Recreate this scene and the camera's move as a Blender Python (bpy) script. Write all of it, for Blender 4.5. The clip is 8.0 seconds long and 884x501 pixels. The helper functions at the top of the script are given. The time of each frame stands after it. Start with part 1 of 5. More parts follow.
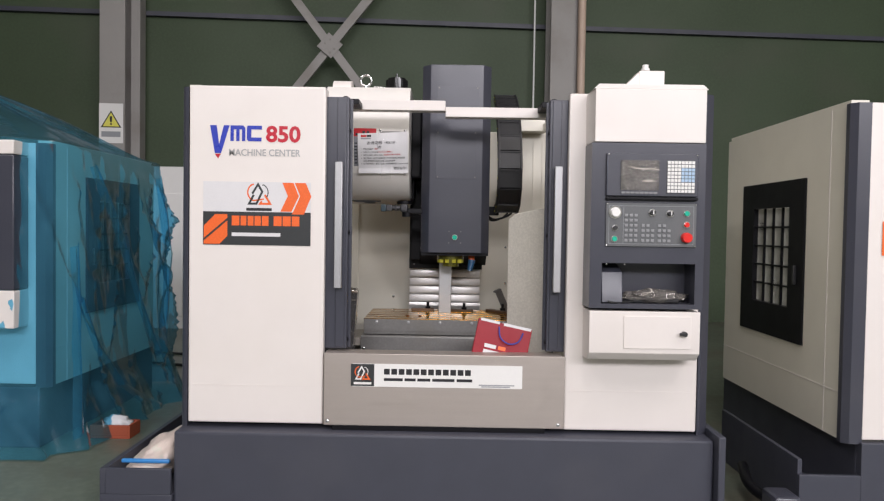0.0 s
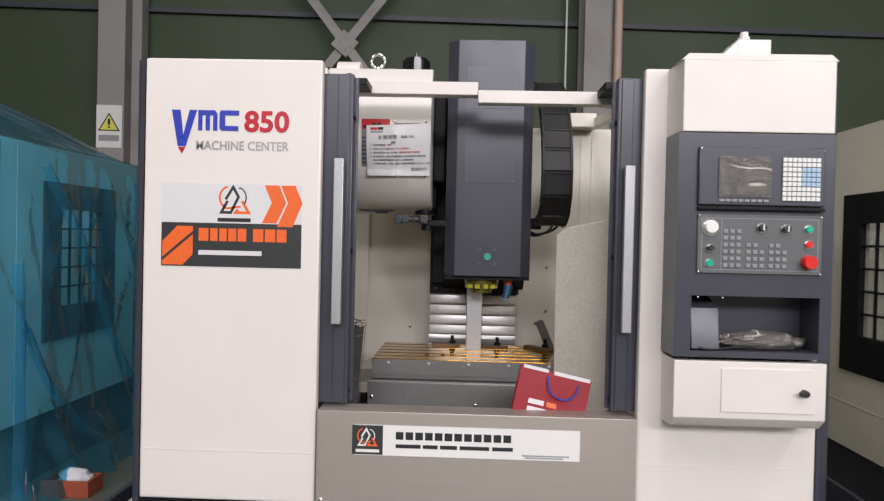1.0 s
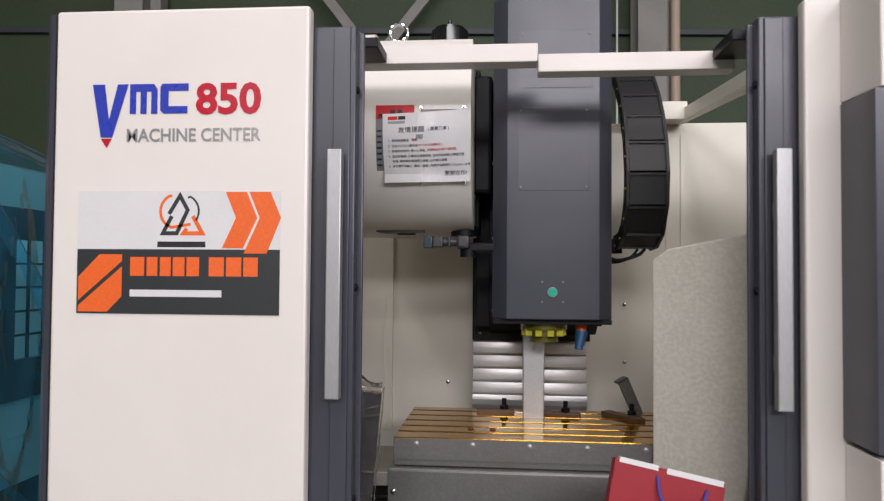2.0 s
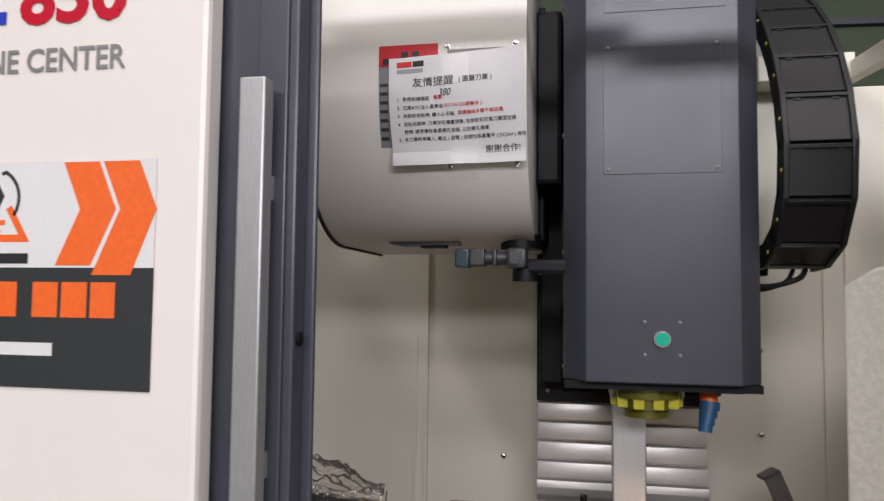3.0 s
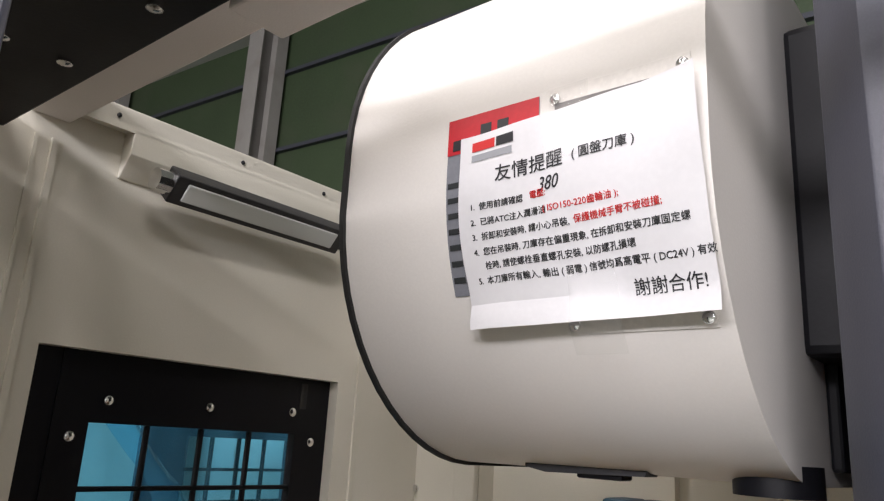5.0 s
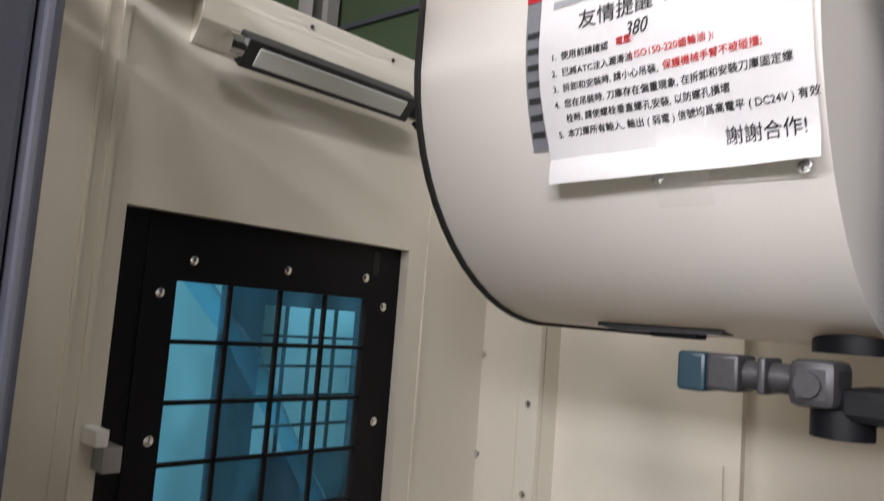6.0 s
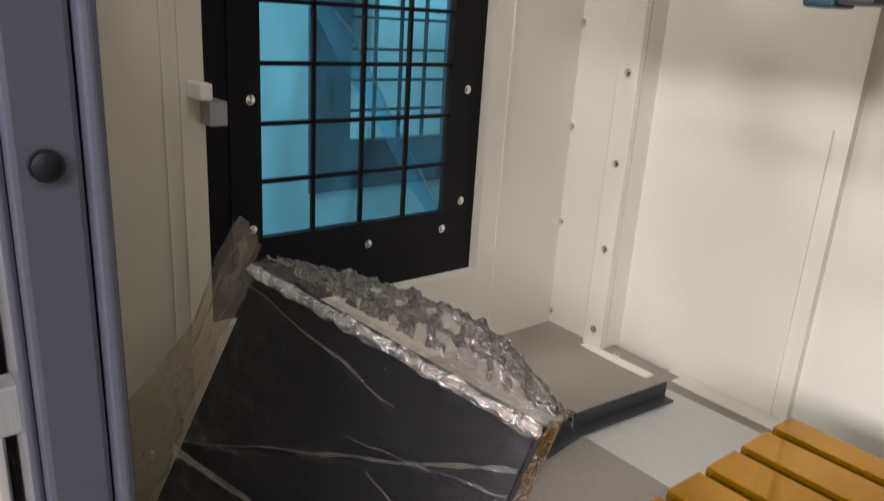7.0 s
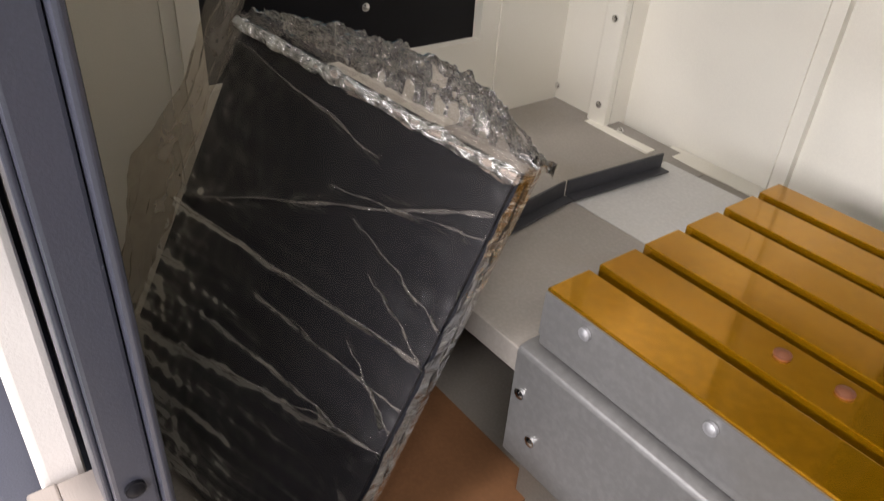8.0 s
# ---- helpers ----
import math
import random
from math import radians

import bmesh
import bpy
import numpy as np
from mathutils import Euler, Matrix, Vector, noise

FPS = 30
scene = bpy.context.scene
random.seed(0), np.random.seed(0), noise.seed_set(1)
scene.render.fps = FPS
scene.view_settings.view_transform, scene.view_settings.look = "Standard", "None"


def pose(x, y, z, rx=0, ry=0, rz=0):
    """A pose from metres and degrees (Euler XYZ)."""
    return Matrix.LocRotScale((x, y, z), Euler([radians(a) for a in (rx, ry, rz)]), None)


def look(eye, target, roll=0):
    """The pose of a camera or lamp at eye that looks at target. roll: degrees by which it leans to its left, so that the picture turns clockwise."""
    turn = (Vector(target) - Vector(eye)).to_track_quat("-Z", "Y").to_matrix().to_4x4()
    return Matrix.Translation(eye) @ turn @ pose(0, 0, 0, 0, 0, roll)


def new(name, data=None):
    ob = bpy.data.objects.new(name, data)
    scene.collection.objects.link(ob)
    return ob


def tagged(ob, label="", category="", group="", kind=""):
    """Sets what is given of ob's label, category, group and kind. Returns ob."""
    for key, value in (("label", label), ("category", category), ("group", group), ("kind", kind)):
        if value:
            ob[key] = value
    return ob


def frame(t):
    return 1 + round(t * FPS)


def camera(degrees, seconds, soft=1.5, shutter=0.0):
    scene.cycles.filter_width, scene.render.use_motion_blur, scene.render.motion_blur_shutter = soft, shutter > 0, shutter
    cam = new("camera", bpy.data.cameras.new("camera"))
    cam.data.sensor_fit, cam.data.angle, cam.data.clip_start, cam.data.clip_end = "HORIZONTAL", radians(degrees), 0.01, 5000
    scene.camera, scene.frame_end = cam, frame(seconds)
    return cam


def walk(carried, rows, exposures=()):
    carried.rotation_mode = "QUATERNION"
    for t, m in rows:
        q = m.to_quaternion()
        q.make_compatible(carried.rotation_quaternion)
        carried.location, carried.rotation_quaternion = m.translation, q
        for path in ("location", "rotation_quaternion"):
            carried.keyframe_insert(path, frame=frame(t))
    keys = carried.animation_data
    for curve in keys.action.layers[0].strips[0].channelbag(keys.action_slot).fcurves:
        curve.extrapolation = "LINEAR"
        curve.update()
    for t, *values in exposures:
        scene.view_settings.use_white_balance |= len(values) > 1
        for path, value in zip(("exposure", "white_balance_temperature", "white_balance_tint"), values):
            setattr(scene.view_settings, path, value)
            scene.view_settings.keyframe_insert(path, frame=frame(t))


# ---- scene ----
cam = camera(62.3, 8.0, soft=1.25, shutter=0.2)
PATH = [
    (0, (0.011, -0.043, 1.615), (-0.005, 1.957, 1.557), 0.9),
    (0.5, (0.023, 0.326, 1.612), (-0.012, 2.325, 1.574), 1.1),
    (1, (-0.041, 0.76, 1.637), (-0.109, 2.758, 1.61), 1.3),
    (1.5, (-0.073, 1.176, 1.632), (-0.185, 3.172, 1.634), 1.3),
    (2.8, (-0.108, 2.296, 1.632), (-0.441, 4.264, 1.756), 0.1),
    (3, (-0.091, 2.443, 1.651), (-0.48, 4.401, 1.772), 0.6),
    (3.5, (-0.072, 2.805, 1.673), (-0.714, 4.684, 1.912), 1.2),
    (3.6, (-0.082, 2.862, 1.686), (-0.77, 4.725, 1.921), 1.6),
    (4, (-0.031, 3.06, 1.717), (-1.005, 4.781, 2.018), 2.5),
    (4.5, (-0.003, 3.205, 1.766), (-1.228, 4.731, 2.182), 3.3),
    (4.7, (-0.002, 3.221, 1.79), (-1.24, 4.707, 2.3), 3.3),
    (5.8, (-0.016, 3.214, 1.768), (-1.349, 4.667, 2.104), 4.6),
    (6, (-0.02, 3.218, 1.757), (-1.408, 4.645, 1.944), 4.4),
    (6.5, (-0.013, 3.224, 1.703), (-1.491, 4.557, 1.502), 3.7),
    (7, (-0.024, 3.234, 1.682), (-1.482, 4.458, 1.067), 3.6),
    (7.5, (0.002, 3.243, 1.661), (-1.39, 4.368, 0.768), 4.1),
    (8, (0.022, 3.252, 1.642), (-1.259, 4.309, 0.526), 4.2),
]
walk(cam, [(t, look(eye, target, roll)) for t, eye, target, roll in PATH],
     exposures=((0, -0.3), (1.7, -0.4), (3, -0.32), (3.6, 0.02), (4, 0.26), (4.5, 0.4), (5.8, 0.53), (6.5, 0.92), (7.2, 0.98), (8, 1.0)))

# ---- light: added area lamps, out of view, and a weak sky ----
FLOOR = 0.34
world = bpy.data.worlds.new("world")
scene.world = world
world.use_nodes = True
wn = world.node_tree
sky = wn.nodes.new("ShaderNodeTexSky")
sky.sky_type, sky.sun_disc, sky.sun_elevation, sky.sun_rotation = "NISHITA", False, radians(50), radians(200)
wn.links.new(sky.outputs[0], wn.nodes["Background"].inputs[0])
wn.nodes["Background"].inputs[1].default_value = 0.1


def added_lamp(x, y, z, sx, sy, power, color=(1.0, 0.93, 0.93)):
    data = bpy.data.lights.new("roof_light", "AREA")
    data.shape, data.size, data.size_y, data.energy, data.color = "RECTANGLE", sx, sy, power, color
    ob = new("roof_light", data)
    ob.matrix_world = pose(x, y, z)
    return ob


# no such lamps are known; added overhead to light hall and machine
for lx, power in ((-4.2, 240), (0.2, 195), (4.6, 280)):
    added_lamp(lx, -0.8, 7.6, 0.9, 5.0, power)
added_lamp(0.2, 3.4, 7.6, 7.0, 0.7, 35)
# added area lamp before an assumed opening, stands in for daylight from the south
band = added_lamp(4.5, -9.9, 6.4, 16.8, 1.9, 2050, (1.0, 0.955, 1.0))
band.matrix_world = look((4.5, -9.9, 6.4), (4.5, 4.0, 2.0))

# ---- materials ----


def mat(name, color, rough=0.5, metal=0.0, vary=0.08, scale=6.0, grain=0.04, grain_scale=160.0, bump=0.05, stain=None, stain_amount=0.0, stain_scale=1.5, coat=0.0, stretch=(1, 1, 1), spec=0.5):
    m = bpy.data.materials.new(name)
    m.use_nodes = True
    nt = m.node_tree
    n, l = nt.nodes, nt.links
    p = n["Principled BSDF"]
    tc = n.new("ShaderNodeTexCoord")
    mp = n.new("ShaderNodeMapping")
    mp.inputs["Scale"].default_value = stretch
    l.new(tc.outputs["Object"], mp.inputs["Vector"])

    def tex(s, detail):
        t = n.new("ShaderNodeTexNoise")
        t.inputs["Scale"].default_value, t.inputs["Detail"].default_value = s, detail
        l.new(mp.outputs[0], t.inputs["Vector"])
        return t

    big, fine = tex(scale, 4), tex(grain_scale, 2)

    def mix(a, b, fac, lo, hi, amount):
        r = n.new("ShaderNodeMapRange")
        r.inputs["From Min"].default_value, r.inputs["From Max"].default_value = lo, hi
        r.inputs["To Max"].default_value = amount
        l.new(fac, r.inputs["Value"])
        x = n.new("ShaderNodeMix")
        x.data_type = "RGBA"
        l.new(r.outputs[0], x.inputs["Factor"])
        if isinstance(a, tuple):
            x.inputs[6].default_value = (*a, 1)
        else:
            l.new(a, x.inputs[6])
        x.inputs[7].default_value = (*b, 1)
        return x.outputs[2]

    dark = tuple(c * (1 - vary * 3) for c in color)
    light = tuple(min(1, c * (1 + grain * 4) + grain * 0.02) for c in color)
    c = mix(color, dark, big.outputs["Fac"], 0.35, 0.75, 0.6)
    c = mix(c, light, fine.outputs["Fac"], 0.4, 0.7, 0.5)
    if stain:
        c = mix(c, stain, tex(stain_scale, 6).outputs["Fac"], 0.52, 0.68, stain_amount)
    l.new(c, p.inputs["Base Color"])
    p.inputs["Metallic"].default_value = metal
    r = n.new("ShaderNodeMapRange")
    r.inputs["To Min"].default_value, r.inputs["To Max"].default_value = max(0.02, rough - 0.1), min(1, rough + 0.1)
    l.new(big.outputs["Fac"], r.inputs["Value"])
    l.new(r.outputs[0], p.inputs["Roughness"])
    p.inputs["Coat Weight"].default_value = coat
    p.inputs["Specular IOR Level"].default_value = spec
    if bump:
        b = n.new("ShaderNodeBump")
        b.inputs["Strength"].default_value, b.inputs["Distance"].default_value = bump, 0.002
        l.new(fine.outputs["Fac"], b.inputs["Height"])
        l.new(b.outputs[0], p.inputs["Normal"])
    return m


def plain(name, color, rough=0.5, metal=0.0, glow=0.0):
    m = bpy.data.materials.new(name)
    m.use_nodes = True
    p = m.node_tree.nodes["Principled BSDF"]
    p.inputs["Base Color"].default_value = (*color, 1)
    p.inputs["Roughness"].default_value, p.inputs["Metallic"].default_value = rough, metal
    if glow:
        p.inputs["Emission Color"].default_value, p.inputs["Emission Strength"].default_value = (*color, 1), glow
    return m


def film(name, tint, body, clear, gloss_rough=0.12, gloss=0.18, crinkle=25.0, depth=0.4, sheen=1.0, stretch=(1, 1, 1), painted_glints=0.0):
    """Thin plastic sheet: mostly see-through, a little milky and shiny, with optional highlights painted along its
    folds.
    """
    m = bpy.data.materials.new(name)
    m.use_nodes = True
    nt = m.node_tree
    n, l = nt.nodes, nt.links
    n.remove(n["Principled BSDF"])
    out = n["Material Output"]
    tr, df, gl = n.new("ShaderNodeBsdfTransparent"), n.new("ShaderNodeBsdfDiffuse"), n.new("ShaderNodeBsdfGlossy")
    tr.inputs[0].default_value, df.inputs[0].default_value = (*tint, 1), (*body, 1)
    gl.inputs["Roughness"].default_value = gloss_rough
    tc, nz, bp = n.new("ShaderNodeTexCoord"), n.new("ShaderNodeTexNoise"), n.new("ShaderNodeBump")
    nz.inputs["Scale"].default_value, nz.inputs["Detail"].default_value, nz.inputs["Distortion"].default_value = crinkle, 5, 1.2
    bp.inputs["Strength"].default_value, bp.inputs["Distance"].default_value = depth, 0.02
    mp = n.new("ShaderNodeMapping")
    mp.inputs["Scale"].default_value = stretch
    l.new(tc.outputs["Object"], mp.inputs["Vector"])
    l.new(mp.outputs[0], nz.inputs["Vector"])
    l.new(nz.outputs["Fac"], bp.inputs["Height"])
    l.new(bp.outputs[0], gl.inputs["Normal"])
    milk = n.new("ShaderNodeMapRange")
    milk.inputs["From Min"].default_value, milk.inputs["From Max"].default_value = 0.3, 0.75
    milk.inputs["To Min"].default_value, milk.inputs["To Max"].default_value = (1 - clear) * 0.6, (1 - clear) * 1.5
    l.new(nz.outputs["Fac"], milk.inputs["Value"])
    a, b, fr = n.new("ShaderNodeMixShader"), n.new("ShaderNodeMixShader"), n.new("ShaderNodeLayerWeight")
    fr.inputs[0].default_value = gloss
    if painted_glints:
        # pale diffuse lines: highlights of the folds, painted as milky film
        cm, cn, da, near, big, both, add = (n.new("ShaderNodeMapping"), n.new("ShaderNodeTexNoise"), n.new("ShaderNodeMath"), n.new("ShaderNodeMapRange"),
                                            n.new("ShaderNodeTexNoise"), n.new("ShaderNodeMath"), n.new("ShaderNodeMath"))
        cm.inputs["Rotation"].default_value, cm.inputs["Scale"].default_value = (0.5, 0.6, 0.3), (2.0, 12.0, 7.0)
        l.new(tc.outputs["Object"], cm.inputs["Vector"])
        l.new(cm.outputs[0], cn.inputs["Vector"])
        cn.inputs["Scale"].default_value, cn.inputs["Detail"].default_value, cn.inputs["Distortion"].default_value = 1.3, 2, 0.3
        da.operation, da.inputs[1].default_value, da.inputs[2].default_value = "COMPARE", 0.5, 0.0045
        near.inputs["From Min"].default_value, near.inputs["From Max"].default_value = 0.44, 0.58
        near.inputs["To Max"].default_value = painted_glints
        big.inputs["Scale"].default_value, big.inputs["Detail"].default_value = 7.0, 6
        l.new(tc.outputs["Object"], big.inputs["Vector"])
        l.new(cn.outputs["Fac"], da.inputs[0])
        l.new(big.outputs["Fac"], near.inputs["Value"])
        both.operation = "MULTIPLY"
        l.new(da.outputs[0], both.inputs[0])
        l.new(near.outputs[0], both.inputs[1])
        l.new(both.outputs[0], add.inputs[0])
        l.new(milk.outputs[0], add.inputs[1])
        milk = add
    l.new(milk.outputs[0], a.inputs[0])
    l.new(tr.outputs[0], a.inputs[1])
    l.new(df.outputs[0], a.inputs[2])
    weak = n.new("ShaderNodeMath")
    weak.operation = "MULTIPLY"
    weak.inputs[1].default_value = sheen
    l.new(fr.outputs["Fresnel"], weak.inputs[0])
    l.new(weak.outputs[0], b.inputs[0])
    l.new(a.outputs[0], b.inputs[1])
    l.new(gl.outputs[0], b.inputs[2])
    l.new(b.outputs[0], out.inputs["Surface"])
    return m


CREAM = mat("cream_powder_coat", (0.77, 0.72, 0.685), 0.42, vary=0.02, grain=0.01, grain_scale=400, bump=0.12, stain=(0.66, 0.6, 0.52), stain_amount=0.12, stain_scale=2.2)
INNER = mat("inner_cream_sheet", (0.72, 0.69, 0.6), 0.4, vary=0.025, grain=0.01, grain_scale=350, bump=0.1, stain=(0.6, 0.55, 0.44), stain_amount=0.15, stain_scale=2.0)
SLATE = mat("slate_grey_powder_coat", (0.048, 0.05, 0.067), 0.32, vary=0.05, grain=0.05, grain_scale=500, bump=0.08, stain=(0.065, 0.065, 0.08), stain_amount=0.25, stain_scale=3, spec=0.55)
BASE = mat("slate_base_paint", (0.05, 0.053, 0.072), 0.5, vary=0.06, grain=0.05, grain_scale=300, bump=0.25, stain=(0.07, 0.07, 0.085), stain_amount=0.3, stain_scale=2.5)
BLACK = mat("black_sheet_steel", (0.006, 0.006, 0.008), 0.45, vary=0.1, grain=0.02, bump=0.08, spec=0.2)
RUBBER = mat("black_rubber", (0.012, 0.012, 0.012), 0.7, vary=0.1, bump=0.2)
BLACKPLASTIC = mat("black_plastic", (0.018, 0.018, 0.02), 0.45, vary=0.1, bump=0.15)
STAINLESS = mat("brushed_stainless", (0.47, 0.42, 0.385), 0.5, 0.75, vary=0.015, scale=3, grain=0.015, grain_scale=120, bump=0.06, stretch=(0.6, 6, 12))
STEEL = mat("machined_grey_steel", (0.2, 0.196, 0.19), 0.45, 0.55, vary=0.06, scale=5, grain=0.05, grain_scale=120, bump=0.15, stain=(0.17, 0.15, 0.12), stain_amount=0.4, stain_scale=4)
PLATE = mat("grey_cover_plate", (0.28, 0.255, 0.225), 0.5, 0.25, vary=0.05, grain=0.05, grain_scale=200, bump=0.1, stain=(0.2, 0.17, 0.13), stain_amount=0.3, stain_scale=5)
BRIGHT = mat("polished_way_cover", (0.66, 0.64, 0.62), 0.34, 0.45, vary=0.05, scale=8, grain=0.05, bump=0.05, stretch=(0.3, 4, 4))
ALU = mat("satin_aluminium", (0.42, 0.42, 0.43), 0.45, 0.7, vary=0.03, grain=0.05, grain_scale=90, bump=0.06, stretch=(6, 6, 0.5))
CHROME = plain("chrome", (0.8, 0.8, 0.8), 0.15, 1.0)
OILED = mat("oiled_amber_table", (0.47, 0.222, 0.003), 0.1, 0.8, vary=0.12, scale=7, grain=0.04, grain_scale=70, bump=0.04, stain=(0.4, 0.17, 0.006), stain_amount=0.5, stain_scale=5, coat=0.4)
# oily colour, darkened to paint the shade down in the slots
SLOT = mat("shaded_oily_slot", (0.03, 0.024, 0.008), 0.35, 0.4, vary=0.1)
WHITE = mat("white_plastic", (0.8, 0.79, 0.77), 0.4, vary=0.02, grain=0.01, bump=0.03)
PAPER = mat("white_paper", (0.68, 0.67, 0.68), 0.75, vary=0.02, scale=14, grain=0.01, bump=0.05)
FOAM = mat("white_packing_foam", (0.64, 0.61, 0.54), 0.85, vary=0.04, scale=8, grain=0.06, grain_scale=90, bump=0.5)
RED = mat("red_printed_card", (0.28, 0.008, 0.018), 0.45, vary=0.06, scale=9, grain=0.02, bump=0.04, spec=0.3)
GREEN_WALL = mat("green_wall_panel", (0.045, 0.07, 0.033), 0.6, vary=0.1, scale=0.8, grain=0.05, grain_scale=30, bump=0.1, stain=(0.062, 0.072, 0.045), stain_amount=0.45, stain_scale=0.9)
COLUMN = mat("grey_column_paint", (0.3, 0.285, 0.27), 0.55, vary=0.06, scale=2, grain=0.03, bump=0.1, stain=(0.2, 0.17, 0.14), stain_amount=0.35, stain_scale=2)
CONCRETE = mat("green_epoxy_floor", (0.13, 0.15, 0.115), 0.38, vary=0.12, scale=1.2, grain=0.08, grain_scale=25, bump=0.12, stain=(0.1, 0.065, 0.05), stain_amount=0.55, stain_scale=1.4)
CEILING = mat("roof_sheet", (0.5, 0.5, 0.48), 0.7, vary=0.04, scale=1, bump=0.05)
HALLWALL = mat("pale_hall_wall", (0.6, 0.6, 0.57), 0.7, vary=0.05, scale=1, bump=0.05)
CARD = mat("brown_cardboard", (0.2, 0.09, 0.035), 0.75, vary=0.08, scale=12, bump=0.2)
INK = plain("black_ink", (0.015, 0.015, 0.018), 0.55)
REDINK = plain("red_ink", (0.55, 0.02, 0.02), 0.5)
BLUEINK = mat("blue_vinyl", (0.03, 0.05, 0.42), 0.3, vary=0.1, scale=30, bump=0.02)
CRIMSON = mat("crimson_vinyl", (0.5, 0.01, 0.03), 0.3, vary=0.1, scale=30, bump=0.02)
SILVERINK = plain("silver_vinyl", (0.42, 0.42, 0.42), 0.3, 0.6)
ORANGE = mat("orange_print", (0.8, 0.13, 0.02), 0.45, vary=0.02, bump=0.0)
CHARCOAL = mat("charcoal_print", (0.03, 0.033, 0.035), 0.4, vary=0.04, bump=0.0)
GREY_LABEL = plain("grey_label", (0.3, 0.31, 0.33), 0.5)
GREENBTN = plain("green_button", (0.0, 0.42, 0.28), 0.3)
REDBTN = plain("red_button", (0.7, 0.02, 0.015), 0.3)
KEYGREY = mat("membrane_key", (0.26, 0.265, 0.275), 0.5, vary=0.04, bump=0.02)
PANELGREY = mat("operator_panel_grey", (0.11, 0.115, 0.12), 0.45, vary=0.04, bump=0.05)
LCD = plain("lcd_glass", (0.05, 0.055, 0.06), 0.12)
LAMPGLASS = plain("frosted_lamp_glass", (0.7, 0.73, 0.72), 0.25)
YELLOWOIL = mat("yellow_greased_nose", (0.55, 0.5, 0.03), 0.25, vary=0.2, scale=30, bump=0.1, coat=0.5)
BLUEHOSE = plain("blue_hose_segment", (0.02, 0.09, 0.2), 0.4)
ORANGEHOSE = plain("orange_hose_segment", (0.7, 0.12, 0.02), 0.4)
TEAL = plain("teal_plastic", (0.012, 0.035, 0.05), 0.4)
DARKSTEEL = mat("dark_steel", (0.05, 0.05, 0.054), 0.45, 0.4, vary=0.06, bump=0.1)
YELLOW = plain("warning_yellow", (0.75, 0.7, 0.12), 0.5)
BLUEFILM = film("blue_film", (0.42, 0.76, 0.92), (0.14, 0.5, 0.7), 0.88, gloss_rough=0.12, crinkle=2.4, depth=0.5, gloss=0.12, sheen=0.5, stretch=(1, 1, 0.35))
# pale lines paint highlights on the screen film and the niche bag
CRUMPLED = film("crumpled_clear_film", (0.9, 0.88, 0.85), (0.72, 0.66, 0.6), 0.86, gloss_rough=0.1, crinkle=30.0, depth=1.0, gloss=0.4, sheen=1.0, painted_glints=0.8)
BUNCHED = film("bunched_clear_film", (0.92, 0.9, 0.87), (0.72, 0.66, 0.6), 0.93, gloss_rough=0.1, crinkle=34.0, depth=1.0, gloss=0.4, sheen=1.0)
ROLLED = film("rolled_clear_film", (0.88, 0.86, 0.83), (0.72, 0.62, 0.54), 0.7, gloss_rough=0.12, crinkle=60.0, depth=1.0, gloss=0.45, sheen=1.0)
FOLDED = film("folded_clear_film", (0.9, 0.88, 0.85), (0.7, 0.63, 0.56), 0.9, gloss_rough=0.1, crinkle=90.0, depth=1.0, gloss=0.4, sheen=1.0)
MILKYFILM = film("milky_film_flap", (0.75, 0.7, 0.63), (0.5, 0.45, 0.38), 0.7, gloss_rough=0.2, crinkle=14.0, depth=0.6, gloss=0.15, sheen=0.6)
CLEARFILM = film("clear_crinkled_film", (0.93, 0.91, 0.89), (0.6, 0.55, 0.5), 0.985, gloss_rough=0.13, crinkle=16.0, depth=0.7, gloss=0.2, sheen=0.75, stretch=(0.5, 1, 2.2))
WINDOWGLASS = film("window_glass", (0.93, 0.96, 0.97), (0.6, 0.6, 0.6), 0.985, gloss_rough=0.03, crinkle=2.0, depth=0.02, gloss=0.1)
MILKYPANE = film("milky_pane", (0.8, 0.82, 0.8), (0.62, 0.62, 0.58), 0.5, gloss_rough=0.1, crinkle=3.0, depth=0.05, gloss=0.1)
GREENFILM = mat("green_white_sack", (0.66, 0.56, 0.5), 0.4, vary=0.08, scale=20, bump=0.2, stain=(0.16, 0.42, 0.27), stain_amount=0.95, stain_scale=4)

# ---- mesh helpers ----


def box(bm, x0, x1, y0, y1, z0, z1, bevel=0.0, seg=2, m=None):
    r = bmesh.ops.create_cube(bm, size=1.0)
    vs = r["verts"]
    bmesh.ops.transform(bm, matrix=Matrix.LocRotScale(((x0 + x1) / 2, (y0 + y1) / 2, (z0 + z1) / 2), None, (abs(x1 - x0), abs(y1 - y0), abs(z1 - z0))), verts=vs)
    if bevel:
        es = list({e for v in vs for e in v.link_edges})
        out = bmesh.ops.bevel(bm, geom=es, offset=bevel, segments=seg, affect="EDGES", profile=0.5)
        vs = list({v for f in out["faces"] for v in f.verts} | {v for v in vs if v.is_valid})
    if m:
        bmesh.ops.transform(bm, matrix=m, verts=vs)
    return bm


def boxes(*items, bevel=0.0):
    bm = bmesh.new()
    for b in items:
        box(bm, *b, bevel=bevel)
    return bm


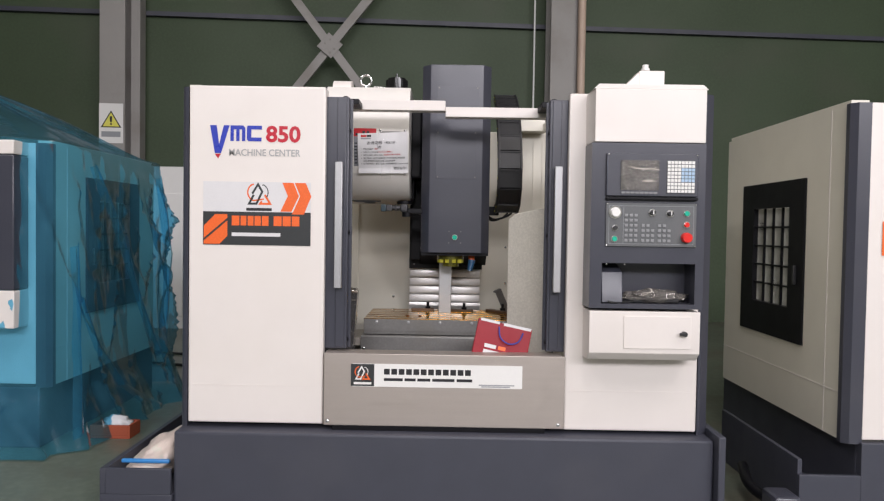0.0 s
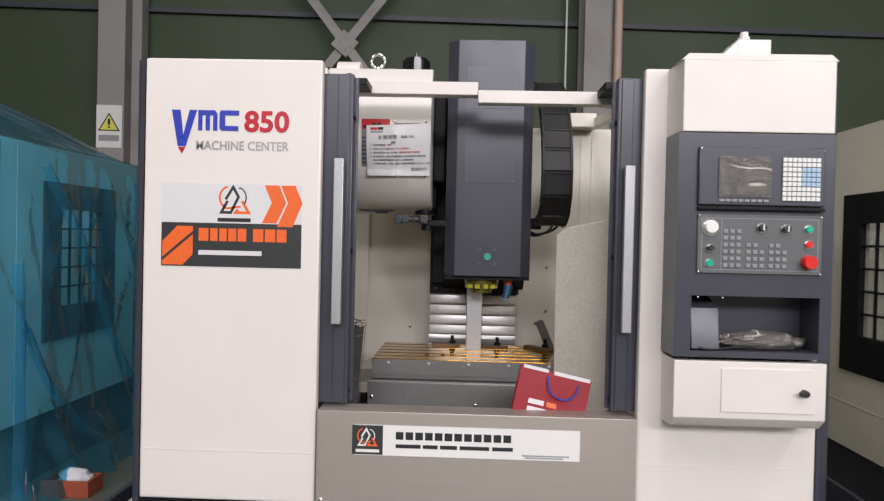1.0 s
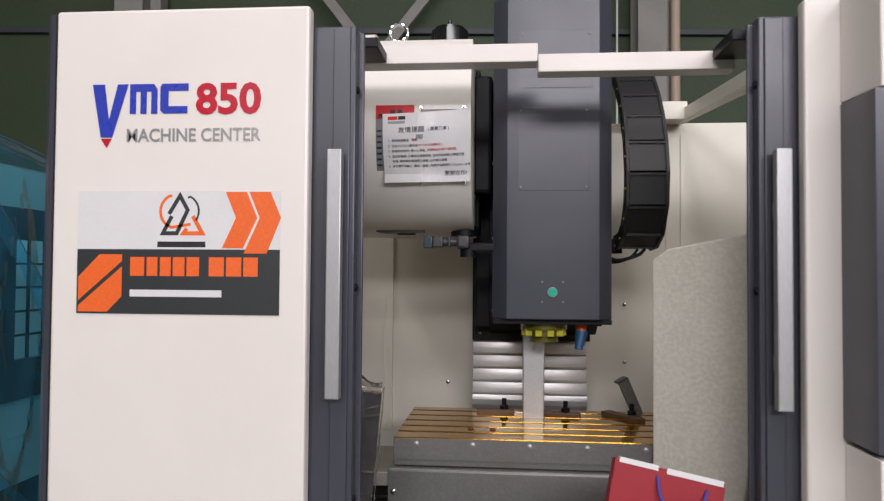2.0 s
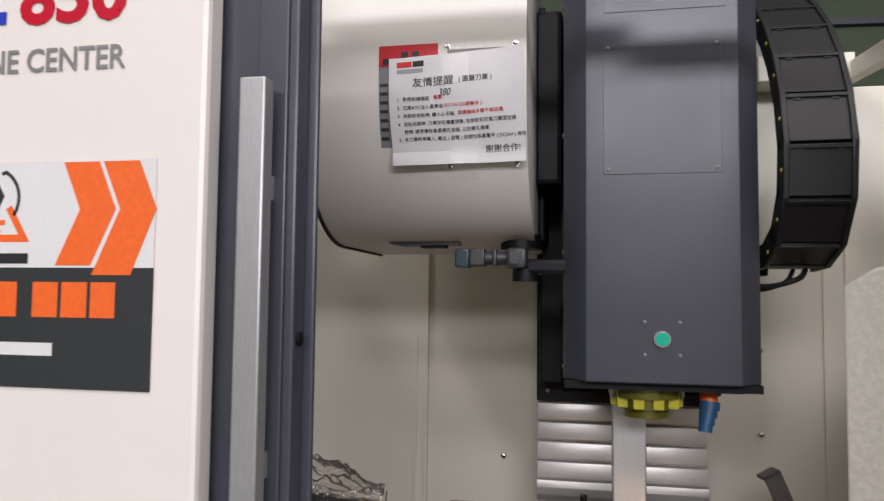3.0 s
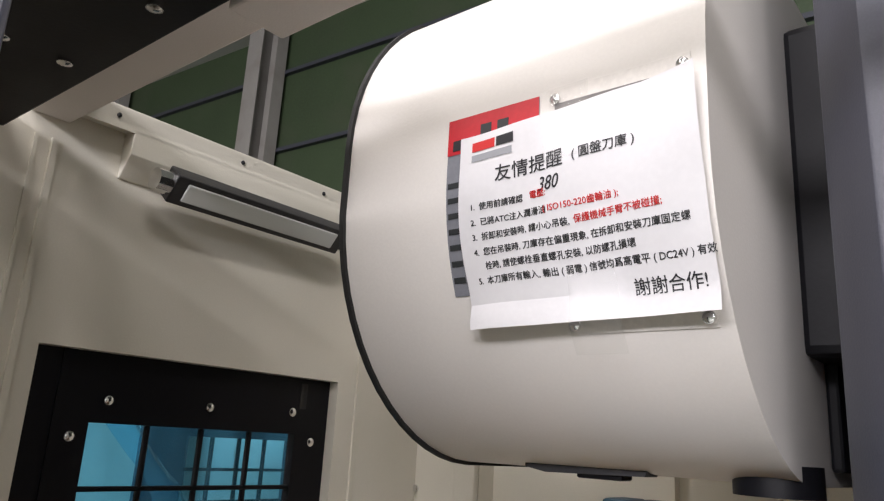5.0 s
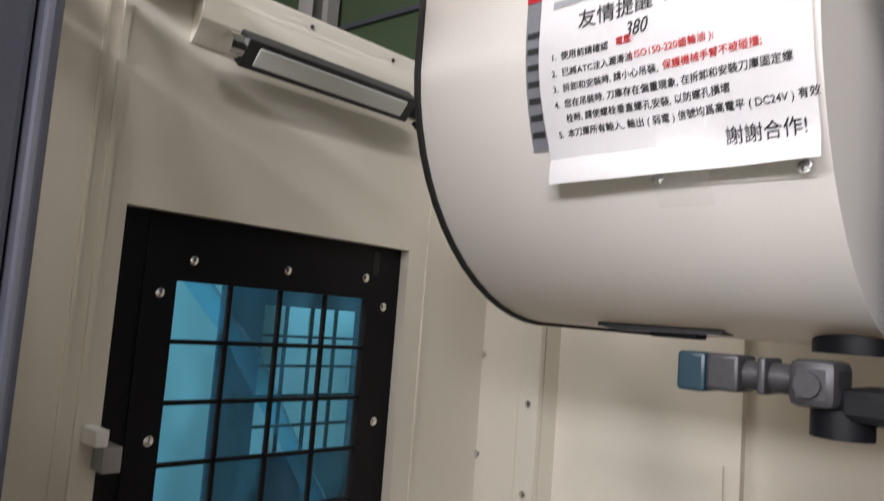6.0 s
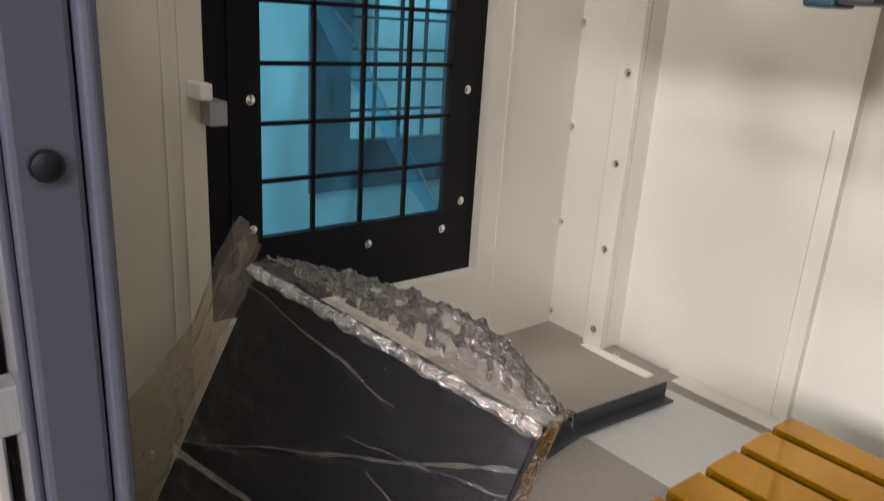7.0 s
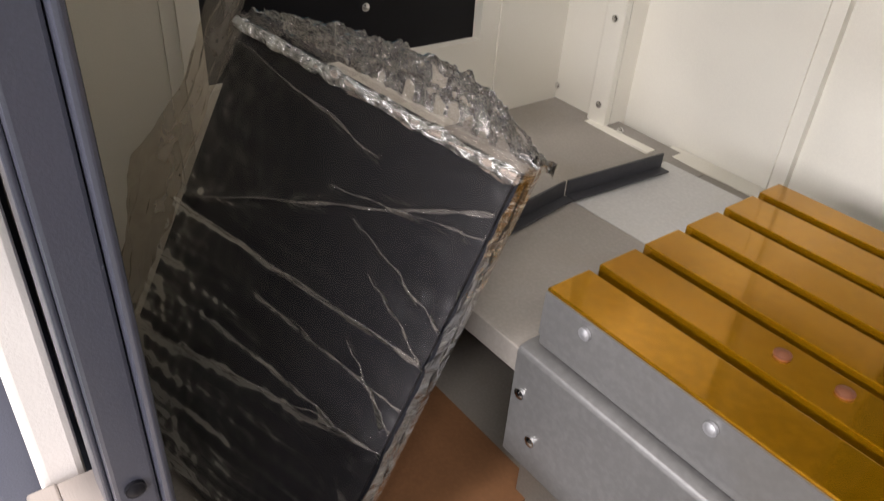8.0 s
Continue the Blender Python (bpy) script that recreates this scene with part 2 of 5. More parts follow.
def ring(outer, inner, axis, a, b):
    """A flat frame: rectangle with a rectangular hole, pulled from a to b. outer, inner: (u0, u1, v0, v1)."""
    def at(u, v, d):
        return {"x": (d, u, v), "y": (u, d, v), "z": (u, v, d)}[axis]
    bm = bmesh.new()
    loops = []
    for d in (a, b):
        for u0, u1, v0, v1 in (outer, inner):
            loops.append([bm.verts.new(at(u, v, d)) for u, v in ((u0, v0), (u1, v0), (u1, v1), (u0, v1))])
    oa, ia, ob, ib = loops
    for p, q in ((oa, ia), (ib, ob), (ob, oa), (ia, ib)):
        for k in range(4):
            bm.faces.new((p[k], p[(k + 1) % 4], q[(k + 1) % 4], q[k]))
    bmesh.ops.recalc_face_normals(bm, faces=bm.faces)
    return bm


def prism(points, axis, a, b, bevel=0.0):
    """A polygon in the two other axes (in order x, y, z without the axis), pulled from a to b."""
    bm = bmesh.new()

    def at(p, d):
        return {"x": (d, p[0], p[1]), "y": (p[0], d, p[1]), "z": (p[0], p[1], d)}[axis]

    lo, hi = [bm.verts.new(at(p, a)) for p in points], [bm.verts.new(at(p, b)) for p in points]
    bm.faces.new(lo), bm.faces.new(hi)
    for i in range(len(points)):
        j = (i + 1) % len(points)
        bm.faces.new((lo[i], lo[j], hi[j], hi[i]))
    bmesh.ops.recalc_face_normals(bm, faces=bm.faces)
    if bevel:
        bmesh.ops.bevel(bm, geom=bm.edges[:], offset=bevel, segments=2, affect="EDGES", profile=0.5)
    return bm


def rod(bm, p, q, r, seg=16, r2=None, cap=True):
    p, q = Vector(p), Vector(q)
    m = Matrix.Translation((p + q) / 2) @ (q - p).to_track_quat("Z", "Y").to_matrix().to_4x4()
    bmesh.ops.create_cone(bm, cap_ends=cap, segments=seg, radius1=r, radius2=r if r2 is None else r2, depth=(q - p).length, matrix=m)
    return bm


def rods(*items, seg=24):
    bm = bmesh.new()
    for p, q, r in items:
        rod(bm, p, q, r, seg)
    return bm


def tube(points, r, seg=8):
    """A round cable through the points, smoothed."""
    pts = [Vector(p) for p in points]
    path = []
    for i in range(len(pts) - 1):
        a, b, c, d = pts[max(0, i - 1)], pts[i], pts[i + 1], pts[min(len(pts) - 1, i + 2)]
        for k in range(6):
            t = k / 6
            path.append(0.5 * (2 * b + (c - a) * t + (2 * a - 5 * b + 4 * c - d) * t * t + (3 * b - a - 3 * c + d) * t ** 3))
    path.append(pts[-1])
    bm = bmesh.new()
    rings = []
    for i, p in enumerate(path):
        way = (path[min(i + 1, len(path) - 1)] - path[max(i - 1, 0)]).normalized()
        u = way.cross(Vector((0.3, 0.2, 1))).normalized()
        v = way.cross(u)
        rings.append([bm.verts.new(p + r * (math.cos(2 * math.pi * k / seg) * u + math.sin(2 * math.pi * k / seg) * v)) for k in range(seg)])
    for a, b in zip(rings, rings[1:]):
        for k in range(seg):
            bm.faces.new((a[k], a[(k + 1) % seg], b[(k + 1) % seg], b[k]))
    bm.faces.new(rings[0]), bm.faces.new(rings[-1])
    bmesh.ops.recalc_face_normals(bm, faces=bm.faces)
    return bm


def mesh_of(name, bm, material, smooth=None):
    me = bpy.data.meshes.new(name)
    bm.to_mesh(me)
    bm.free()
    me.materials.append(material)
    if smooth is not None:
        me.shade_smooth()
        if smooth:
            me.set_sharp_from_angle(angle=radians(smooth))
    return me


# each section below is laid out from its own origin
ORIGIN = Vector()


def part(name, bm, material, parent, label="", smooth=20):
    bmesh.ops.translate(bm, vec=ORIGIN, verts=bm.verts)
    ob = new(name, mesh_of(name, bm, material, smooth))
    ob.parent = parent
    if parent.type == "EMPTY":
        ob.matrix_parent_inverse = Matrix.Translation(-parent.location)
    return tagged(ob, label) if label else ob


def thing(name, base, label, category, group=""):
    ob = new(name)
    ob.empty_display_size = 0.1
    ob.location = Vector(base) + ORIGIN
    return tagged(ob, label, category, group)


def solid(name, bm, material, label, category, kind="", group="", smooth=20):
    return tagged(new(name, mesh_of(name, bm, material, smooth)), label, category, group, kind)


def lettering(text, size, m, material, name, parent, bold=0.0, align="LEFT", shear=0.0, wide=1.0, label="", width=0.0):
    """Flat lettering of the built-in font, in the plane of m (its x along the line, its z out of the sheet)."""
    cu = bpy.data.curves.new("text", "FONT")
    cu.body, cu.size, cu.offset, cu.align_x, cu.shear, cu.extrude = text, size, bold, align, shear, 0.0003
    cu.resolution_u = 3
    tmp = new("text", cu)
    me = bpy.data.meshes.new_from_object(tmp.evaluated_get(bpy.context.evaluated_depsgraph_get()))
    bpy.data.objects.remove(tmp)
    bpy.data.curves.remove(cu)
    if width:
        xs = [v.co.x for v in me.vertices]
        me.transform(Matrix.Translation((-min(xs), 0, 0)))
        wide = width / (max(xs) - min(xs))
    me.transform(Matrix.Translation(ORIGIN) @ m @ Matrix.Diagonal((wide, 1, 1, 1)))
    me.materials.clear()
    me.materials.append(material)
    ob = new(name, me)
    ob.parent = parent
    if parent.type == "EMPTY":
        ob.matrix_parent_inverse = Matrix.Translation(-parent.location)
    return tagged(ob, label) if label else ob


def flat(points, m, thick=0.0004):
    """A thin printed shape: polygon in the plane of m."""
    bm = prism(points, "z", 0.0, thick)
    bmesh.ops.transform(bm, matrix=m, verts=bm.verts)
    return bm


def front(x, y, z):
    """A sheet that faces the front (towards smaller y), its x to the right, its y up."""
    return pose(x, y, z, 90, 0, 0)


def screw_heads(parent, places, facing, r=0.006, material=None, name="screw"):
    """Round screw heads at the places; facing: the way that they stick out."""
    f = Vector(facing)
    bm = bmesh.new()
    rod(bm, (0, 0, 0), f * (r * 0.45), r, 12)
    rod(bm, f * (r * 0.45), f * (r * 0.7), r * 0.85, 12, r * 0.4)
    me = mesh_of(name, bm, material or CHROME, 40)
    for p in places:
        ob = new(name, me)
        ob.location = Vector(p) + ORIGIN
        ob.parent = parent
        if parent.type == "EMPTY":
            ob.matrix_parent_inverse = Matrix.Translation(-parent.location)


def arc(cx, cy, r, a0, a1, n):
    return [(cx + r * math.cos(radians(a0 + (a1 - a0) * i / n)), cy + r * math.sin(radians(a0 + (a1 - a0) * i / n))) for i in range(n + 1)]

# ---- hall ----
solid("floor", boxes((-16, 16, -10, 11.6, FLOOR - 0.2, FLOOR)), CONCRETE, "worn green epoxy concrete floor", "floor", "structure")
solid("ceiling", boxes((-16, 16, -10, 11.6, 8.0, 8.2)), CEILING, "sheet metal hall roof", "ceiling", "structure")
solid("wall_west", boxes((-16.2, -16, -10, 11.6, FLOOR, 8.0)), HALLWALL, "pale hall wall", "wall", "structure")
solid("wall_east", boxes((16, 16.2, -10, 11.6, FLOOR, 8.0)), HALLWALL, "pale hall wall", "wall", "structure")
# out of view; the opening is assumed, cut for the added daylight lamp
solid("wall_south", boxes((-16, 16, -10.2, -10, FLOOR, 5.4), (-16, 16, -10.2, -10, 7.4, 8.0), (-16, -4, -10.2, -10, 5.4, 7.4), (13, 16, -10.2, -10, 5.4, 7.4)), HALLWALL, "pale hall wall", "wall", "structure")
wall_north = solid("wall_north", boxes((-18, 18, 10.1, 10.3, FLOOR, 8.0)), GREEN_WALL, "dark green sheet metal hall wall", "wall", "structure")
GIRTS = (4.455, 5.9, 7.2)
for gz in GIRTS:
    part("girt", boxes((-16, 16, 10.02, 10.1, gz - 0.03, gz + 0.03)), BASE, wall_north, "dark horizontal wall rail")
for gx in (-13.2, -8.9, -4.37, 1.5, 7.4, 12.6):
    col = thing("steel_column", (gx, 9.8, FLOOR), "grey painted H-section steel column", "column", "hall columns")
    part("flange", boxes((gx - 0.16, gx + 0.16, 9.62, 9.64, FLOOR, 8.0), bevel=0.004), COLUMN, col)
    part("flange", boxes((gx - 0.16, gx + 0.16, 9.96, 9.98, FLOOR, 8.0), bevel=0.004), COLUMN, col)
    part("web", boxes((gx - 0.01, gx + 0.01, 9.64, 9.96, FLOOR, 8.0)), COLUMN, col)
    part("side_rail", boxes((gx + 0.17, gx + 0.29, 9.8, 10.02, FLOOR, 8.0), bevel=0.006), COLUMN, col)
br = thing("cross_brace", (-1.6, 9.72, FLOOR), "grey steel angle cross brace from floor to roof", "brace")
for a, b in (((-4.5, 9.7, 7.75), (1.25, 9.7, FLOOR + 0.02)), ((1.3, 9.74, 7.75), (-4.45, 9.74, FLOOR + 0.02))):
    bm = bmesh.new()
    d = (Vector(b) - Vector(a)).normalized()
    side = d.cross(Vector((0, 1, 0))).normalized()
    box(bm, -0.055, 0.055, -0.004, 0.004, -(Vector(b) - Vector(a)).length / 2, (Vector(b) - Vector(a)).length / 2)
    box(bm, 0.047, 0.055, 0.004, 0.06, -(Vector(b) - Vector(a)).length / 2, (Vector(b) - Vector(a)).length / 2)
    rot = Matrix((side, (0, 1, 0), d)).transposed().to_4x4()
    bmesh.ops.transform(bm, matrix=Matrix.Translation((Vector(a) + Vector(b)) / 2) @ rot, verts=bm.verts)
    part("angle_bar", bm, COLUMN, br)
bm = boxes((-0.12, 0.12, -0.006, 0.006, -0.12, 0.12))
bmesh.ops.transform(bm, matrix=pose(-1.6, 9.69, 4.02, 0, 40, 0), verts=bm.verts)
part("gusset_plate", bm, COLUMN, br)
screw_heads(br, [(-1.66, 9.684, 4.05), (-1.54, 9.684, 3.98), (-1.6, 9.684, 4.1), (-1.6, 9.684, 3.93)], (0, -1, 0), 0.016, COLUMN, "bolt")
pipe = thing("drain_pipe", (1.79, 9.75, FLOOR), "beige plastic pipe running up the wall", "pipe")
part("pipe", rods(((1.79, 9.75, FLOOR), (1.79, 9.75, 8.0), 0.055), seg=24), mat("beige_pipe", (0.55, 0.42, 0.33), 0.5, vary=0.05), pipe)
part("clamp", boxes((1.72, 1.86, 9.74, 10.02, 3.4, 3.43)), COLUMN, pipe)
cab = thing("wall_conduit", (1.18, 9.95, FLOOR), "thin white cable conduit on green wall", "conduit")
part("conduit", rods(((1.18, 9.95, FLOOR), (1.18, 9.95, 8.0), 0.012), seg=8), WHITE, cab)
ws = thing("warning_sign", (-4.46, 9.61, 2.7), "white warning sign with yellow triangle on column", "sign")
part("plate", boxes((-4.53, -4.23, 9.612, 9.618, 2.66, 3.17)), WHITE, ws)
m = front(-4.38, 9.611, 2.96)
part("triangle", flat([(-0.13, -0.1), (0.13, -0.1), (0, 0.12)], m), INK, ws)
part("triangle_face", flat([(-0.105, -0.086), (0.105, -0.086), (0, 0.092)], front(-4.38, 9.6105, 2.96)), YELLOW, ws)
part("mark", flat([(-0.012, -0.03), (0.012, -0.03), (0.016, 0.045), (-0.016, 0.045)], front(-4.38, 9.610, 2.96)), INK, ws)
part("dot", flat([(-0.012, -0.066), (0.012, -0.066), (0.012, -0.044), (-0.012, -0.044)], front(-4.38, 9.610, 2.96)), INK, ws)
part("writing_bar", flat([(-0.12, -0.22), (0.12, -0.22), (0.12, -0.15), (-0.12, -0.15)], front(-4.38, 9.6105, 2.96)), GREY_LABEL, ws)
fen = thing("white_cabinet", (-3.35, 9.0, FLOOR), "tall white steel cabinet by the wall", "cabinet")
part("body", boxes((-3.75, -2.7, 8.9, 9.4, FLOOR, 2.33), bevel=0.01), WHITE, fen)
part("door", boxes((-3.72, -3.24, 8.88, 8.9, 0.5, 2.0), bevel=0.006), WHITE, fen)
part("door", boxes((-3.22, -2.74, 8.88, 8.9, 0.5, 2.0), bevel=0.006), WHITE, fen)

# the north wall stands a little askew to the machines
ASKEW = Matrix.Translation((-1.5, 9.8, 0)) @ pose(0, 0, 0, 0, 0, 4.4) @ Matrix.Translation((1.5, -9.8, 0))
for ob in [o for o in scene.objects if o.parent is None and (o == wall_north or o.name.split(".")[0] in ("steel_column", "cross_brace", "drain_pipe", "wall_conduit", "warning_sign"))]:
    ob.matrix_basis = ASKEW @ Matrix.Translation(ob.location)

# ---- machining centre ----
mc = thing("machining_center", (0, 3.9, FLOOR), "cream and slate grey vertical machining center with open doors", "machine tool", "machining centers")
# base and tray
base = part("base", prism([(3.17, FLOOR), (4.72, FLOOR), (4.72, 0.7), (3.17, 0.7)], "x", -1.195, 1.2, 0.012), BASE, mc, "slate grey painted base")
part("side_tray", boxes((-1.515, -1.195, 3.15, 4.3, FLOOR, 0.42), (-1.515, -1.49, 3.15, 4.3, 0.42, 0.535), (-1.49, -1.2, 3.15, 3.17, 0.42, 0.535), bevel=0.003), BASE, mc)
part("base_flange", boxes((1.203, 1.235, 3.12, 4.7, FLOOR, 0.73), bevel=0.006), BASE, mc)
# black strip paints the shade of the open gap under the apron
part("foot_gap", boxes((-0.5, 0.46, 3.235, 3.3, 0.702, 0.722)), BLACK, mc)
# front skin
part("front_panel", boxes((-1.16, -0.546, 3.25, 3.29, 0.722, 2.245), bevel=0.008), CREAM, mc)
part("front_panel", boxes((0.547, 1.145, 3.25, 3.29, 0.715, 2.232), bevel=0.008), CREAM, mc)
part("panel_seam", boxes((-1.15, -0.556, 3.2487, 3.25, 0.894, 0.896)), CREAM, mc)
part("panel_seam", boxes((0.56, 1.13, 3.2487, 3.25, 0.894, 0.896)), CREAM, mc)
for s in (-1, 1):
    x0, x1 = (-1.2, -1.163) if s < 0 else (1.148, 1.203)
    cx = x1 if s < 0 else x0
    part("corner_post", prism([(cx, 3.252), (cx + s * 0.014, 3.256), (cx + s * 0.028, 3.268), ((x0 if s < 0 else x1), 3.29), ((x0 if s < 0 else x1), 3.36), (cx, 3.36)], "z", 0.695, 2.238), SLATE, mc, "slate grey rounded corner post")
# side wall with its window opening
ORIGIN = Vector((0.006, -0.042, -0.013))
part("side_wall", ring((3.42, 4.68, 0.733, 2.283), (3.72, 4.322, 1.158, 1.91), "x", -1.21, -1.155), INNER, mc, "cream inner side wall with window opening")
part("side_wall", boxes((1.149, 1.194, 3.42, 4.68, 0.733, 2.263)), INNER, mc)
for r in ((-1.155, -1.15, 4.372, 4.378, 0.96, 2.2), (-1.155, -1.148, 3.68, 3.69, 0.9, 2.22), (-1.155, -1.15, 3.655, 3.66, 0.9, 2.22)):
    part("wall_edge", boxes(r), INNER, mc)
part("back_wall", boxes((-1.155, -0.985, 4.585, 4.61, 0.72, 2.24)), INNER, mc)
part("back_flange", boxes((-1.03, -0.975, 4.566, 4.585, 0.95, 2.24), bevel=0.004), INNER, mc)
part("flange_return", boxes((-0.985, -0.976, 4.586, 4.64, 0.75, 2.24)), INNER, mc)
part("back_wall", boxes((-1.155, -0.57, 4.64, 4.664, 0.733, 2.25)), INNER, mc)
part("back_wall", boxes((-0.569, 1.149, 4.655, 4.679, 0.733, 2.25), bevel=0.004), INNER, mc)
for r in ((-0.606, -0.596, 4.634, 4.64, 0.95, 1.54), (-0.575, -0.564, 4.634, 4.655, 0.95, 2.22), (0.535, 0.54, 4.65, 4.655, 0.95, 2.2), (0.592, 0.597, 4.65, 4.655, 0.95, 2.2)):
    part("wall_rib", boxes(r), INNER, mc)
part("bottom_flange", boxes((-1.15, -0.83, 4.545, 4.575, 0.93, 0.975), (-0.83, -0.5, 4.585, 4.64, 0.93, 0.97), bevel=0.003), INNER, mc)
screw_heads(mc, [(-1.149, 4.583, z) for z in (1.922, 1.697, 1.468, 1.24, 1.01)], (0, -1, 0), 0.008)
screw_heads(mc, [(-0.998, 4.565, z) for z in (1.81, 1.603, 1.41, 1.216, 1.02)], (0, -1, 0), 0.008)
screw_heads(mc, [(-0.337, 4.653, 1.197), (0.372, 4.653, 1.291), (0.372, 4.653, 1.52), (-0.93, 4.573, 0.98), (-0.86, 4.543, 0.955)], (0, -1, 0), 0.008)
# window panel: dark frame, thin grid, panes, screws
win = part("side_window", ring((3.7, 4.34, 1.14, 1.93), (3.826, 4.24, 1.298, 1.8), "x", -1.2, -1.18), BLACK, mc, "black window frame with thin grid")
for i in range(1, 4):
    y = 3.826 + i * 0.1035
    part("grid_bar", boxes((-1.193, -1.183, y - 0.004, y + 0.004, 1.298, 1.8), bevel=0.002), BLACK, win)
for i in range(1, 5):
    z = 1.298 + i * 0.1004
    part("grid_bar", boxes((-1.193, -1.183, 3.826, 4.24, z - 0.004, z + 0.004), bevel=0.002), BLACK, win)
for i in range(4):
    for j in range(5):
        y, z = 3.826 + i * 0.1035, 1.298 + j * 0.1004
        ob = part("pane", boxes((-1.1945, -1.1915, y + 0.002, y + 0.1015, z + 0.002, z + 0.0984)), WINDOWGLASS, win)
        ob.visible_shadow = False
screw_heads(win, [(-1.18, *p) for p in ((3.798, 1.778), (3.851, 1.836), (4.038, 1.838), (4.227, 1.842), (4.28, 1.786), (4.28, 1.551), (4.282, 1.317), (4.048, 1.255), (4.234, 1.261), (3.806, 1.541), (3.806, 1.317))], (1, 0, 0), 0.0085)
part("slot", boxes((-1.181, -1.179, 4.245, 4.262, 1.85, 1.9)), RUBBER, win)
part("fold", boxes((-1.181, -1.176, 3.768, 3.774, 1.15, 1.92)), BLACK, win)
# latch switch beside the window
sw = part("door_switch", boxes((-1.15, -1.095, 3.69, 3.71, 1.552, 1.577), bevel=0.003), WHITE, mc, "small white latch switch")
part("latch", boxes((-1.16, -1.115, 3.712, 3.74, 1.51, 1.548), bevel=0.002), ALU, sw)
# top rail of the side wall, lamp
part("top_flange", boxes((-1.21, -1.12, 3.7, 4.63, 2.27, 2.3), bevel=0.003), INNER, mc)
part("top_lip", boxes((-1.125, -1.12, 3.7, 4.63, 2.262, 2.3)), INNER, mc)
screw_heads(mc, [(-1.1195, y, 2.282) for y in (3.76, 4.0, 4.2, 4.4)], (1, 0, 0), 0.004, INK)
lamp_pose = pose(-1.098, 4.04, 2.19, 0, 0, 90) @ pose(0, 0, 0, -50, 0, 0)
bm = boxes((-0.19, 0.19, -0.026, 0.026, -0.02, 0.02), bevel=0.003)
bmesh.ops.transform(bm, matrix=lamp_pose, verts=bm.verts)
lamp = part("work_lamp", bm, BLACKPLASTIC, mc, "long black work lamp with frosted cover")
bm = boxes((-0.168, 0.168, -0.017, 0.017, -0.0225, -0.016), bevel=0.003)
bmesh.ops.transform(bm, matrix=lamp_pose, verts=bm.verts)
part("diffuser", bm, LAMPGLASS, lamp, "frosted pale lamp cover")
for s in (-1, 1):
    bm = rods(((s * 0.19, 0, 0), (s * 0.215, 0, 0), 0.02))
    bmesh.ops.transform(bm, matrix=lamp_pose, verts=bm.verts)
    part("end_knob", bm, CHROME if s < 0 else BLACK, lamp)
part("lamp_bracket", prism([(-1.155, 2.27), (-1.12, 2.27), (-1.12, 2.225), (-1.15, 2.19), (-1.155, 2.19)], "y", 3.79, 4.3, 0.002), INNER, mc)
part("lamp_cable", tube([(-1.12, 4.27, 2.17), (-1.11, 4.33, 2.13), (-1.08, 4.42, 2.12), (-1.0, 4.5, 2.14)], 0.005), RUBBER, mc, smooth=60)
# beams over the opening
ORIGIN = Vector()
part("roof_beam", boxes((-1.149, -0.6, 3.6, 3.66, 2.24, 2.3), bevel=0.003), CREAM, mc)
part("sliding_bar", boxes((-0.6, -0.012, 3.575, 3.645, 2.198, 2.248), bevel=0.003), CREAM, mc)
part("sliding_bar", boxes((-0.011, 0.5, 3.57, 3.635, 2.168, 2.217), bevel=0.003), CREAM, mc)
part("back_flange", boxes((0.36, 0.6, 4.5, 4.61, 2.23, 2.3), bevel=0.003), INNER, mc)
part("side_flange", prism([(0.575, 4.6), (0.6, 4.6), (0.78, 3.62), (0.7, 3.62)], "z", 2.228, 2.275), INNER, mc)
part("door_track", boxes((-1.149, -0.42, 3.43, 3.57, 2.2, 2.226), bevel=0.003), BLACK, mc)
screw_heads(mc, [(x, y, 2.2) for x in (-0.86, -0.66) for y in (3.46, 3.53)], (0, 0, -1), 0.009)
part("door_track", boxes((0.44, 1.149, 3.4, 3.565, 2.19, 2.218), bevel=0.003), BLACK, mc)


def sliding_door(s):
    """Open sliding door: face, folded edge channel, pull handle. s: -1 or 1."""
    k = 0.0 if s < 0 else 0.019

    def bx(x0, x1, *r):
        return (min(s * x0, s * x1) + k, max(s * x0, s * x1) + k, *r)
    d = part("door", boxes(bx(0.447, 0.6, 3.297, 3.333, 1.062, 2.21), bevel=0.004), SLATE, mc, "slate grey open sliding door")
    part("back_lip", boxes(bx(0.434, 0.52, 3.3335, 3.343, 1.062, 2.205), bevel=0.004), SLATE, d)
    part("face_fold", boxes(bx(0.459, 0.5, 3.291, 3.297, 1.07, 2.205), bevel=0.0025), SLATE, d)
    h0, h1 = (1.342, 1.911) if s < 0 else (1.338, 1.905)
    y = 3.246
    hd = part("handle", boxes(bx(0.468, 0.502, y, y + 0.026, h0, h1), bevel=0.003), ALU, d, "long satin aluminium pull handle")
    for z in (h0 + 0.1, h1 - 0.13):
        part("standoff", boxes(bx(0.474, 0.496, y + 0.02, 3.298, z - 0.016, z + 0.016), bevel=0.002), ALU, hd)
    screw_heads(d, [(s * 0.447 + k, 3.314, z) for z in (1.102, 1.594, 2.06)], (-s, 0, 0), 0.009, BLACK)
    part("top_roller", rods(((s * 0.47 + k, 3.38, 2.2), (s * 0.47 + k, 3.34, 2.2), 0.022), seg=24), BLACK, d)


sliding_door(-1)
sliding_door(1)
